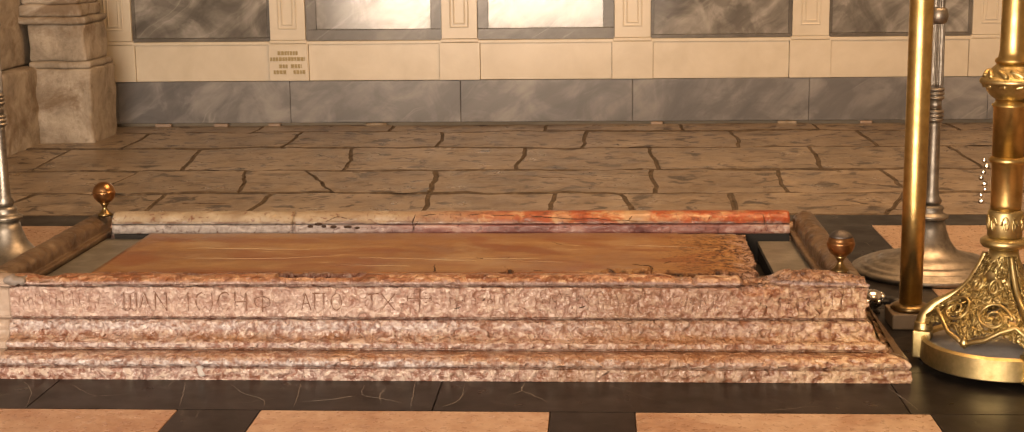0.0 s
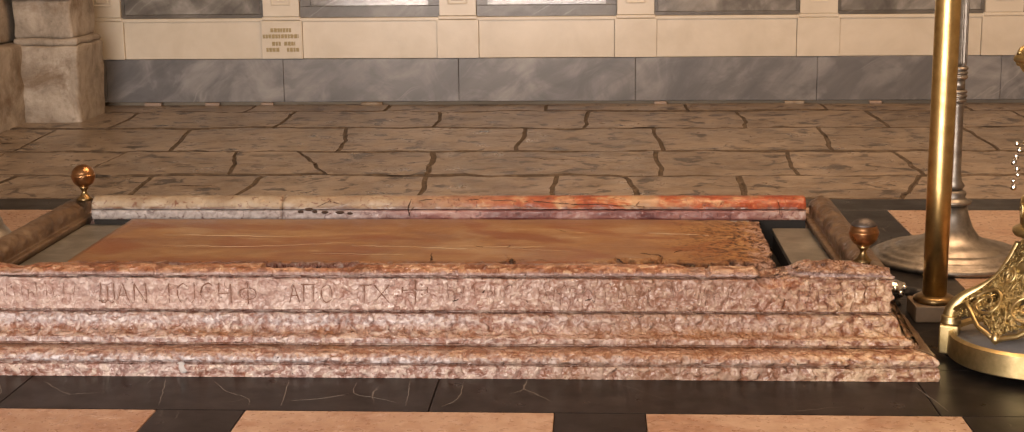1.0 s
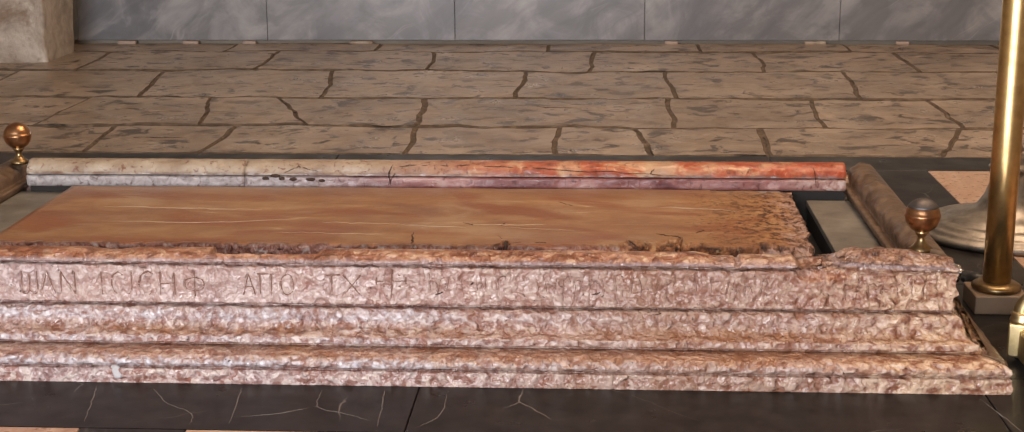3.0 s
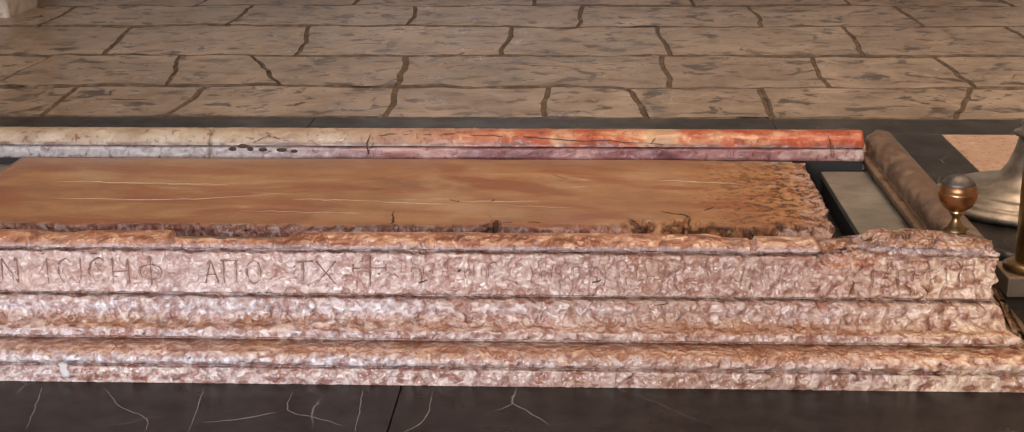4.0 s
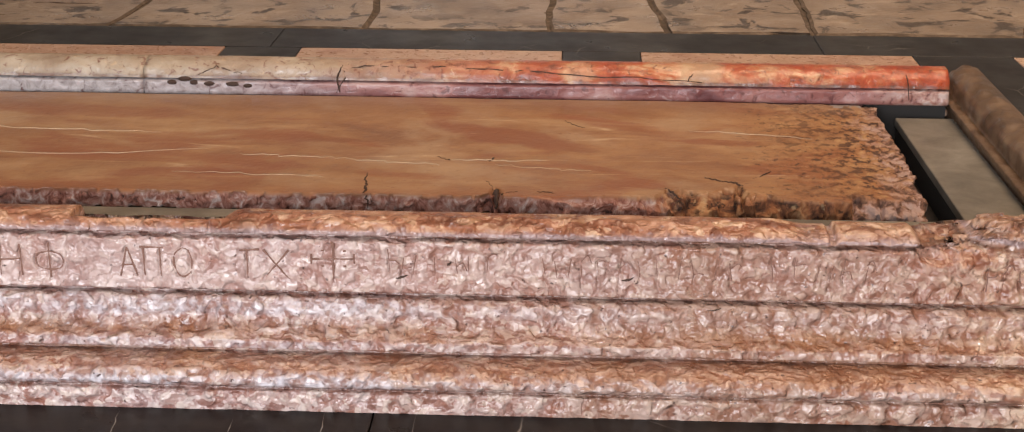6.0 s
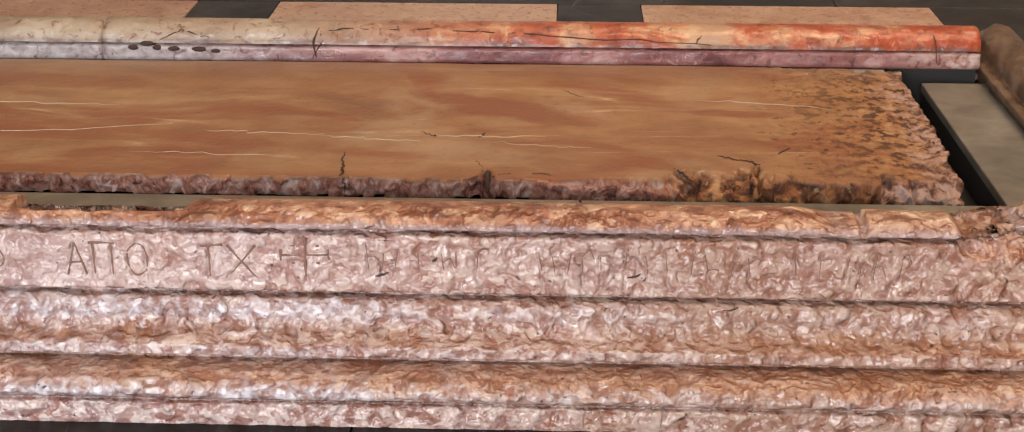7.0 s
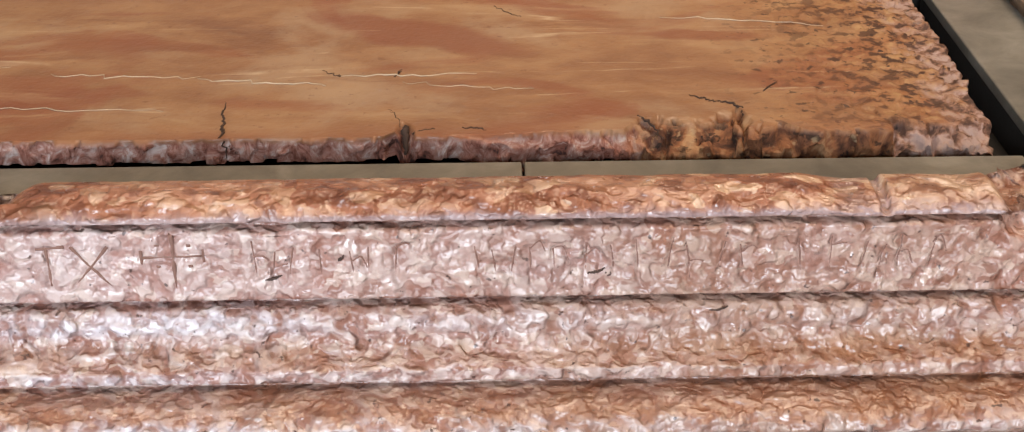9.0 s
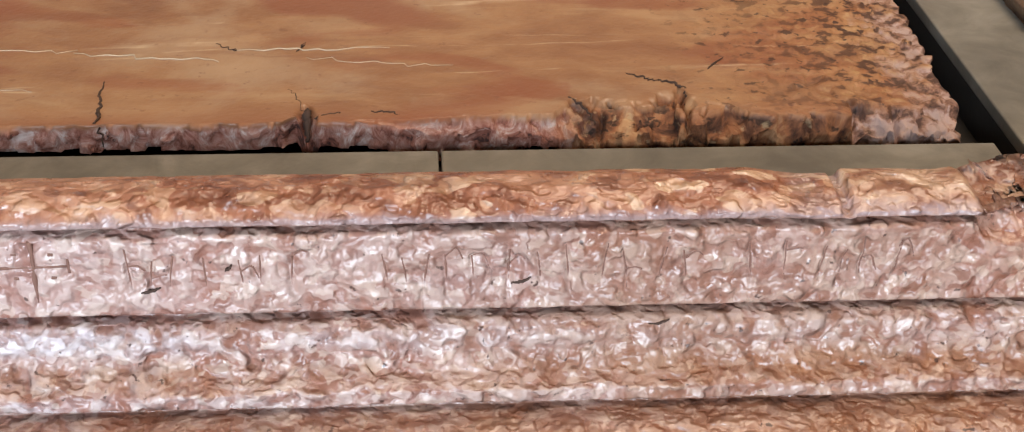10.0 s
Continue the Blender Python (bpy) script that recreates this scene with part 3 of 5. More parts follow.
def part(name, bm, mat, parent, label="", smooth=False, local=False):
    me = bpy.data.meshes.new(name)
    bmesh.ops.recalc_face_normals(bm, faces=bm.faces)
    bm.to_mesh(me)
    bm.free()
    me.materials.append(mat)
    if smooth:
        me.shade_smooth()
    ob = new(name, me)
    if parent:
        ob.parent = parent
        if not local:
            ob.matrix_parent_inverse = Matrix.Translation(-home(parent))
    if label:
        tagged(ob, label)
    return ob


def box(x0, x1, y0, y1, z0, z1, bevel=0.004, seg=2):
    bm = bmesh.new()
    bmesh.ops.create_cube(bm, size=1)
    for v in bm.verts:
        v.co = ((x0 + x1) / 2 + v.co.x * (x1 - x0), (y0 + y1) / 2 + v.co.y * (y1 - y0), (z0 + z1) / 2 + v.co.z * (z1 - z0))
    if bevel:
        bmesh.ops.bevel(bm, geom=bm.edges[:], offset=bevel, segments=seg, affect="EDGES", profile=0.5)
    return bm


def lathe(prof, segs=48, at=(0, 0, 0), flutes=0, depth=0.0):
    """A turned body from (radius, height) pairs, closed at both ends."""
    vs, fs = [], []
    for r, z in prof:
        for i in range(segs):
            a = 2 * math.pi * i / segs
            k = r - (depth * (0.5 - 0.5 * math.cos(a * flutes)) if flutes else 0)
            vs.append((at[0] + k * math.cos(a), at[1] + k * math.sin(a), at[2] + z))
    for j in range(len(prof) - 1):
        for i in range(segs):
            a, b = j * segs + i, j * segs + (i + 1) % segs
            fs.append((a, b, b + segs, a + segs))
    fs.append(tuple(range(segs)))
    fs.append(tuple(range((len(prof) - 1) * segs, len(prof) * segs)))
    return vs, fs


def arc(cx, cz, r, a0, a1, n, k=1.0):
    return [(cx + r * math.cos(radians(a0 + (a1 - a0) * i / n)), cz + k * r * math.sin(radians(a0 + (a1 - a0) * i / n))) for i in range(n + 1)]


def tube(path, radius, segs=8, flat=1.0):
    """A swept round bar; radius is a number or one for each point."""
    vs, fs = [], []
    pts = [Vector(p) for p in path]
    up = Vector((0.0, 0.0, 1.0))
    for i, p in enumerate(pts):
        d = (pts[min(i + 1, len(pts) - 1)] - pts[max(i - 1, 0)]).normalized()
        s = d.cross(up if abs(d.z) < 0.95 else Vector((1, 0, 0))).normalized()
        n = s.cross(d)
        r = radius[i] if isinstance(radius, (list, tuple)) else radius
        for k in range(segs):
            a = 2 * math.pi * k / segs
            vs.append(p + s * (r * math.cos(a) * flat) + n * (r * math.sin(a)))
    for i in range(len(pts) - 1):
        for k in range(segs):
            a, b = i * segs + k, i * segs + (k + 1) % segs
            fs.append((a, b, b + segs, a + segs))
    fs.append(tuple(range(segs)))
    fs.append(tuple(range((len(pts) - 1) * segs, len(pts) * segs)))
    return vs, fs


def joined(pieces):
    vs, fs = [], []
    for v, f in pieces:
        o = len(vs)
        vs += list(v)
        fs += [tuple(i + o for i in q) for q in f]
    return vs, fs


def bent(points, n):
    """A smooth line through a few points."""
    P = [Vector(p) for p in points]
    P = [2 * P[0] - P[1]] + P + [2 * P[-1] - P[-2]]
    out = []
    for i in range(1, len(P) - 2):
        for j in range(n):
            t = j / n
            a, b, c, d = P[i - 1], P[i], P[i + 1], P[i + 2]
            out.append(0.5 * ((2 * b) + (c - a) * t + (2 * a - 5 * b + 4 * c - d) * t * t + (3 * b - a - 3 * c + d) * t ** 3))
    return out + [P[-2]]


def rough(x, y, z, f):
    return noise.noise(Vector((x * f, y * f, z * f)))


# ---- structure: floor, walls, ceiling ----
X0, X1, Y0, Y1, H = -7.0, 5.5, -2.0, 12.8, 7.0
floor = tagged(part("floor", box(X0, X1, Y0, Y1 + 0.3, -0.3, -0.03, 0), JOINT, None), "dirt-dark bedding under worn stone paving", "floor", kind="structure")
wall_back = tagged(part("wall_back", box(X0, X1, Y1, Y1 + 0.3, -0.03, H, 0), PLASTER, None), "sooty plaster wall faced with grey and cream marble", "wall", kind="structure")
# side walls out of view, added to close the room
tagged(part("wall_left", box(X0 - 0.3, X0, Y0 - 0.3, Y1 + 0.3, -0.3, H, 0), PLASTER, None), "unseen sooty plaster side wall added to close the room", "wall", kind="structure")
tagged(part("wall_right", box(X1, X1 + 0.3, Y0 - 0.3, Y1 + 0.3, -0.3, H, 0), PLASTER, None), "unseen sooty plaster side wall added to close the room", "wall", kind="structure")
DX0, DX1, DZ = -4.5, 0.7, 3.8
for nm, a, b, z0, z1 in (("wall_front_1", X0, DX0, -0.3, H), ("wall_front_2", DX1, X1, -0.3, H), ("wall_front_3", DX0, DX1, DZ, H)):
    tagged(part(nm, box(a, b, Y0 - 0.3, Y0, z0, z1, 0), PLASTER, None), "plaster wall round the open church door", "wall", kind="structure")
# ceiling out of view, added with an opening for the overhead fill
for nm, a, b, c, d in (("ceiling_1", X0, 0.1, Y0, Y1), ("ceiling_2", 4.1, X1, Y0, Y1), ("ceiling_3", 0.1, 4.1, Y0, 5.0), ("ceiling_4", 0.1, 4.1, 9.0, Y1)):
    tagged(part(nm, box(a, b, c, d, H, H + 0.3, 0), PLASTER, None), "unseen plaster ceiling added round the overhead fill", "ceiling", kind="structure")

# marble facing of the back wall
W = 12.745
PIL = [-5.40, -3.97, -2.482, -1.03, 0.415, 1.881, 3.345, 4.80]
for a, b in zip(PIL[:-1], PIL[1:]):
    part("skirting_slab", box(a + 0.0015, b - 0.0015, W, Y1, 0.022, 0.376, 0.003), SKIRT, wall_back)
    part("band_block", box(a + 0.172, b - 0.172, W + 0.012, Y1, 0.379, 0.70, 0.003), CREAM, wall_back)
    bm = box(a + 0.15, b - 0.15, W + 0.002, Y1, 0.682, 0.712, 0.006, 3)
    part("band_moulding", bm, CREAM, wall_back)
    wide = 0.09 if a in (-2.482, -1.03) else 0.028
    x0, x1 = a + 0.152, b - 0.152
    part("panel", box(x0 + wide, x1 - wide, W + 0.03, Y1, 0.712 + wide + 0.005, 2.5, 0.002), PANEL, wall_back)
    part("panel_border", box(x0, x1, W + 0.026, Y1, 0.713, 0.714 + wide, 0.002), PANEL_EDGE, wall_back)
    for u, v in ((x0, x0 + wide - 0.001), (x1 - wide + 0.001, x1)):
        part("panel_border", box(u, v, W + 0.026, Y1, 0.716 + wide, 2.5, 0.002), PANEL_EDGE, wall_back)
for p in PIL[1:-1]:
    part("pilaster_base", box(p - 0.17, p + 0.17, W - 0.012, Y1, 0.379, 0.69, 0.003), CREAM, wall_back)
    part("pilaster_cap", box(p - 0.16, p + 0.16, W - 0.006, Y1, 0.692, 0.722, 0.008, 3), CREAM, wall_back)
    part("pilaster", box(p - 0.15, p + 0.15, W, Y1, 0.724, 2.6, 0.003), CREAM, wall_back)
    fr = joined([tube(q, 0.007, 6) for q in (
        [(p - 0.075, W - 0.001, 2.4), (p - 0.075, W - 0.001, 0.82)], [(p - 0.075, W - 0.001, 0.82), (p + 0.075, W - 0.001, 0.82)],
        [(p + 0.075, W - 0.001, 0.82), (p + 0.075, W - 0.001, 2.4)],
        [(p - 0.045, W - 0.001, 2.4), (p - 0.045, W - 0.001, 0.85)], [(p - 0.045, W - 0.001, 0.85), (p + 0.045, W - 0.001, 0.85)],
        [(p + 0.045, W - 0.001, 0.85), (p + 0.045, W - 0.001, 2.4)])])
    put_mesh("pilaster_frame", *fr, CREAM, wall_back)
part("cornice", box(X0, X1, W - 0.05, Y1, 2.6, 2.75, 0.03, 3), CREAM, wall_back)

# worn letters of the wall plaque, past reading
plaque = thing("wall_plaque", (-2.482, W - 0.013, 0.4), "small cream wall plaque with worn gilt lettering", "plaque")
part("plate", box(-2.645, -2.32, W - 0.019, W - 0.0125, 0.385, 0.68, 0.002), CREAM, plaque)
bars = []
for z, a, b in ((0.615, -2.57, -2.40), (0.565, -2.635, -2.34), (0.505, -2.56, -2.49), (0.505, -2.46, -2.37), (0.455, -2.61, -2.50), (0.455, -2.44, -2.335)):
    x = a
    while x < b:
        w = random.uniform(0.012, 0.026)
        bars.append((x, min(x + w, b), z))
        x += w + 0.006
for a, b, z in bars:
    part("letter_bar", box(a, b, W - 0.0235, W - 0.0175, z - 0.016, z + 0.016, 0), INK, plaque)


def stacked(name, blocks, mat, parent, bevel=0.018):
    for a, b, c, d, e, f in blocks:
        bm = box(a, b, c, d, e, f, bevel, 3)
        bmesh.ops.subdivide_edges(bm, edges=[ed for ed in bm.edges if ed.calc_length() > 0.15], cuts=5, use_grid_fill=True)
        for v in bm.verts:
            q = v.co
            v.co = q + Vector((rough(q.x, q.y, q.z, 9), rough(q.y, q.z, q.x, 9), rough(q.z, q.x, q.y, 9) * 0.5)) * 0.022
        part(name, bm, mat, parent, smooth=True)


pier = thing("pier_base", (-4.3, 12.2, 0), "weathered limestone pier with a stepped moulded base", "pier")
stacked("base_block", [(-4.30, -3.825, 11.66, 12.27, -0.03, 0.585)], PIER, pier, 0.02)
stacked("base_slope", [(-4.32, -3.83, 11.67, 12.26, 0.585, 0.64)], PIER, pier, 0.024)
stacked("neck_block", [(-4.31, -3.86, 11.69, 12.23, 0.64, 0.93)], PIER, pier, 0.02)
stacked("moulding", [(-4.41, -3.85, 11.67, 12.25, 0.93, 0.985), (-4.38, -3.89, 11.71, 12.22, 0.985, 1.08)], PIER, pier, 0.022)
stacked("shaft", [(-4.37, -3.91, 11.74, 12.21, 1.08, 3.2)], PIER, pier, 0.02)
stacked("side_block", [(-5.3, -4.255, 10.95, W - 0.002, -0.03, 0.60)], PIER, pier, 0.03)
stacked("side_shaft", [(-5.3, -4.37, 11.1, W - 0.002, 0.60, 3.2)], PIER, pier, 0.03)


def ease(a, b, v):
    v = min(1.0, max(0.0, (v - a) / (b - a)))
    return v * v * (3 - 2 * v)


# ---- the anointing stone ----
stone = thing("anointing_stone", (-0.535, 6.1, 0), "low red limestone slab monument in a moulded pink breccia surround", "monument")
YF, YB, XL, XR = 5.47, 6.75, -2.15, 1.08
PROFILE = [(0.14, 0.0), (0.142, 0.02), (0.14, 0.042), (0.131, 0.046), (0.136, 0.051), (0.141, 0.060), (0.138, 0.070), (0.124, 0.081), (0.10, 0.087),
           (0.072, 0.089), (0.054, 0.090), (0.054, 0.094), (0.063, 0.098), (0.063, 0.116), (0.052, 0.120), (0.036, 0.126), (0.026, 0.136), (0.022, 0.150),
           (0.024, 0.166), (0.020, 0.180), (0.010, 0.187), (-0.011, 0.190), (-0.011, 0.1945), (0.002, 0.198), (0.0, 0.25), (0.0, 0.303), (-0.004, 0.307),
           (-0.021, 0.310), (-0.021, 0.3145), (-0.004, 0.318), (-0.004, 0.326), (-0.018, 0.336), (-0.045, 0.344), (-0.075, 0.343), (-0.100, 0.335), (-0.112, 0.315), (-0.113, 0.24)]


def fine(prof, step):
    out = []
    for (a, b), (c, d) in zip(prof[:-1], prof[1:]):
        n = max(1, math.ceil(math.hypot(c - a, d - b) / step))
        out += [(a + (c - a) * i / n, b + (d - b) * i / n) for i in range(n)]
    return out + [prof[-1]]


def lip_height(x):
    """How much of the rounded lip is left along the front: it is chipped away in places."""
    s = 1 - 0.45 * ease(0.355, 0.43, x) * (1 - ease(0.478, 0.486, x))
    s -= 0.25 * ease(0.466, 0.473, x) * (1 - ease(0.478, 0.486, x))
    s -= 0.22 * ease(0.478, 0.486, x) * (1 - ease(0.60, 0.65, x))
    s -= 1.5 * ease(0.625, 0.668, x) * (1 - ease(0.71, 0.81, x))
    s -= 0.45 * ease(-1.98, -1.9, x) * (1 - ease(-1.9, -1.82, x))
    s -= 0.30 * ease(-1.42, -1.36, x) * (1 - ease(-1.34, -1.26, x))
    return s + 0.10 * rough(x, 5, 5, 9)


def facet(x, y, z, f):
    """Angular broken facets: one level for each irregular cell, -1 to 1."""
    return noise.noise(noise.voronoi(Vector((x * f, y * f, z * f)))[1][0] * 5.3) * 1.6


def wear(x, y, z):
    """Relief of the worn stone, in metres: soft hollows and crisp-edged flakes."""
    a = 0.0030 * rough(x, y, z, 15) + 0.0028 * math.tanh(4 * rough(x + 3, y, z * 0.9, 44)) + 0.0009 * math.tanh(4 * rough(x, y + 5, z * 0.9, 80))
    a -= 0.014 * max(0.0, rough(x + 9, y, z * 1.5, 22) - 0.38)
    a += 0.0018 * math.tanh(4 * rough(x + 2, y, z, 34))
    if 0.2 < z < 0.302:
        a *= 0.30 + 0.60 * ease(-0.5, 0.5, x)
    return a


# ---- strokes of the carved letters, each within a unit cell
GLYPHS = {
    "I": [[(0.5, 0), (0.48, 1)]],
    "C": [[(0.95, 0.86), (0.6, 1), (0.15, 0.8), (0.05, 0.45), (0.3, 0.08), (0.7, 0), (0.95, 0.14)]],
    "J": [[(0.8, 1), (0.78, 0.3), (0.5, 0.03), (0.1, 0.1)]],
    "H": [[(0.08, 0), (0.1, 1)], [(0.92, 0), (0.9, 1)], [(0.1, 0.5), (0.9, 0.52)]],
    "F": [[(0.5, -0.05), (0.5, 1.05)], [(0.5, 0.78), (0.12, 0.7), (0.03, 0.5), (0.12, 0.28), (0.5, 0.2), (0.88, 0.28), (0.97, 0.5), (0.88, 0.7), (0.5, 0.78)]],
    "A": [[(0.02, 0), (0.45, 1)], [(0.45, 1), (0.95, 0)], [(0.2, 0.36), (0.7, 0.38)]],
    "P": [[(0.15, 0), (0.15, 1)], [(0.85, 0), (0.85, 1)], [(0.0, 1), (1.0, 1)]],
    "O": [[(0.5, 1), (0.12, 0.8), (0.05, 0.45), (0.25, 0.08), (0.55, 0), (0.9, 0.2), (0.95, 0.6), (0.8, 0.92), (0.5, 1)]],
    "T": [[(0.35, 0), (0.36, 1)], [(0.0, 0.95), (1.0, 1)]],
    "X": [[(0.05, 1), (0.95, 0)], [(0.95, 1), (0.05, 0)]],
    "W": [[(0.05, 1), (0.03, 0.1), (0.3, 0.0), (0.5, 0.15)], [(0.5, 0.85), (0.5, 0.1)], [(0.5, 0.15), (0.75, 0.0), (0.97, 0.12), (0.95, 1)]],
    "N": [[(0.08, 0), (0.1, 1)], [(0.1, 1), (0.9, 0)], [(0.9, 0), (0.9, 1)]],
}
STROKES = []


def glyph(g, x0, x1, z0=0.218, z1=0.286):
    for line in GLYPHS[g]:
        STROKES.append([(x0 + (x1 - x0) * a, z0 + (z1 - z0) * b) for a, b in line])


for g, a, b in zip("WANICJCHF", (-1.60, -1.543, -1.486, -1.368, -1.334, -1.296, -1.253, -1.192, -1.117), (-1.551, -1.497, -1.436, -1.352, -1.295, -1.266, -1.210, -1.141, -1.057)):
    glyph(g, a, b)
for g, a, b in zip("APOTX", (-0.945, -0.902, -0.836, -0.700, -0.655), (-0.908, -0.854, -0.796, -0.660, -0.598)):
    glyph(g, a, b, 0.222, 0.284)
STROKES += [[(-0.511, 0.304), (-0.512, 0.216)], [(-0.556, 0.266), (-0.470, 0.268)], [(-0.526, 0.302), (-0.497, 0.302)], [(-0.556, 0.277), (-0.556, 0.256)], [(-0.470, 0.279), (-0.470, 0.258)],
            [(-0.536, 0.284), (-0.530, 0.284)], [(-0.536, 0.252), (-0.530, 0.252)], [(-0.492, 0.284), (-0.486, 0.284)], [(-0.492, 0.252), (-0.486, 0.252)]]
CLEAR = len(STROKES)
rng = random.Random(7)
for a, b in ((-1.99, -1.66), (-0.40, -0.19), (-0.09, 0.30), (0.36, 0.56), (0.78, 1.02)):
    x = a
    while x < b:
        top, bot, lean = rng.uniform(0.270, 0.290), rng.uniform(0.215, 0.235), rng.uniform(-0.006, 0.006)
        STROKES.append([(x + lean, top), (x, (top + bot) / 2), (x - lean * 0.5, bot)])
        if rng.random() < 0.5:
            h = rng.uniform(0.235, 0.280)
            STROKES.append([(x, h), (x + 0.012, h + rng.uniform(0.0, 0.012)), (x + 0.020, h + rng.uniform(-0.02, 0.01))])
        x += rng.uniform(0.022, 0.045)
CUTS = collections.defaultdict(list)
for n, line in enumerate(STROKES):
    for (a, b), (c, d) in zip(line[:-1], line[1:]):
        for cell in range(int((min(a, c) + 3) / 0.05 - 0.2), int((max(a, c) + 3) / 0.05 + 0.2) + 1):
            CUTS[cell].append((a, b, c, d, n < CLEAR))


def carved(x, z):
    """Depth of the nearest carved stroke, in metres."""
    deep = 0.0
    for a, b, c, d, clear in CUTS[int((x + 3) / 0.05)]:
        l2 = (c - a) ** 2 + (d - b) ** 2
        t = min(1.0, max(0.0, ((x - a) * (c - a) + (z - b) * (d - b)) / max(l2, 1e-9)))
        q = math.hypot(x - a - t * (c - a), z - b - t * (d - b))
        deep = max(deep, (0.0048 if clear else 0.0038) * (1 - ease(0.0015, 0.0062, q)))
    return deep * min(1.0, max(0.25, 0.8 + 1.3 * rough(x, 1, z, 14)))


def front_point(x, d, z):
    k = wear(x, d, z) * (0.25 + 0.75 * min(1.0, min(abs(z - g) for g in (0.0455, 0.091, 0.192, 0.3115)) / 0.013)) * (0.45 + 0.55 * ease(0.0, 0.04, z))
    if z > 0.3135:
        s = lip_height(x)
        top = z
        z = 0.3135 + (z - 0.3135) * s
        # a piece broken out of the back of the lip
        hole = ease(-1.045, -1.035, x) * (1 - ease(-0.86, -0.70, x)) * ease(0.026, 0.038, -d + 0.006 * rough(x, 3, 3, 25))
        z = min(z, z + (0.232 - z) * hole)
        knob = ease(0.70, 0.84, x)
        if knob > 0:
            z += knob * (0.014 - 0.024 * ease(0.93, 1.08, x) + 0.007 * rough(x, d, 0, 14) + 0.005 * facet(x, d, 3, 30))
            d += knob * (0.01 * rough(x, d, 7, 25) + (0.010 if top < 0.33 else 0.0))
        k *= 0.9
    elif z > 0.302:
        # broken arris over the inscription; the groove is lost in the break at the east end
        z -= 0.004 * max(0.0, rough(x, 1, 2, 12)) * 2
        d += (0.006 - d) * ease(0.70, 0.80, x)
    if 0.255 < z < 0.312 and d > -0.03:
        bite = max(0.0, rough(x, 7, 1, 7) + 0.30 * rough(x, 2, z, 30) - 0.05 - 6.0 * max(0.0, 0.300 - z)) * (1 - ease(-1.0, -0.8, x))
        boss = max(0.0, 1 - math.hypot((x + 0.20) / 0.045, (z - 0.298) / 0.016))
        d -= 0.034 * min(0.5, bite) - 0.008 * boss
    if 0.24 < z < 0.345:
        hollow = max(0.0, 1 - math.hypot((x - 0.73) / 0.10, (z - 0.318 - 0.15 * (x - 0.73)) / 0.036))
        d -= 0.055 * hollow ** 0.7 * (1 + 0.5 * facet(x, d, z, 40)) if hollow > 0 else 0.0
    if 0.2 < z < 0.302:
        d -= carved(x, z)
    if x > 0.7 and z > 0.2:
        k *= 2.0
        d += 0.012 * ease(0.7, 0.85, x) * rough(x, z * 2, 4, 13)
    return d + k, z + 0.35 * k


def sweep(name, along, xs, mat, label="", prof=None):
    """A moulding swept along a side; along(u, d, z) gives the place."""
    prof = prof or fine(PROFILE, 0.0034)
    vs, fs, n = [], [], len(prof)
    for u in xs:
        vs += [along(u, d, z) for d, z in prof]
    for i in range(len(xs) - 1):
        for j in range(n - 1):
            a = i * n + j
            fs.append((a, a + 1, a + n + 1, a + n))
    fs.append(tuple(range(n)))
    fs.append(tuple(range((len(xs) - 1) * n, len(xs) * n)))
    return put_mesh(name, vs, fs, mat, stone, label, smooth=True)


def along_front(u, d, z):
    x = -2.022 + (XR + 2.022) * u
    dd, zz = front_point(x, d, z)
    return (x + max(0.0, dd) * ease(0.9, 1.0, u), YF - dd, max(0.0, zz))


def along_corner(u, d, z):
    x = XL + (-2.026 - XL) * u
    dd, zz = front_point(x, d, z)
    return (x - max(0.0, dd) * (1 - u), YF - dd, max(0.0, zz))


def along_right(u, d, z):
    k = 0.6 * wear(d, u * 1.3, z)
    return (XR + d + k, YF - max(0, d) + 0.02 + (YB - YF - 0.02 + 2 * max(0, d)) * u, max(0.0, z + 0.3 * k))


def along_left(u, d, z):
    k = 0.6 * wear(d + 5, u * 1.3, z)
    return (XL - d - k, YF - max(0, d) + 0.02 + (YB - YF - 0.02 + 2 * max(0, d)) * u, max(0.0, z + 0.3 * k))


def along_back(u, d, z):
    return (XL + 0.02 + (XR - XL - 0.04) * u, YB + d, z)


N = 1500
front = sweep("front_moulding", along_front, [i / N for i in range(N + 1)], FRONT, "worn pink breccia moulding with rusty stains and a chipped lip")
sweep("corner_block", along_corner, [i / 24 for i in range(25)], PALE, "pale marble repair at the corner")
LOW = fine([p for p in PROFILE if p[1] < 0.30] + [(-0.02, 0.31), (-0.02, 0.05)], 0.012)
sweep("side_moulding", along_right, [i / 90 for i in range(91)], RAIL, "brown worn side moulding", LOW)
sweep("side_moulding", along_left, [i / 90 for i in range(91)], RAIL, "brown worn side moulding", LOW)
sweep("back_moulding", along_back, [i / 40 for i in range(41)], FRONT, "", LOW)

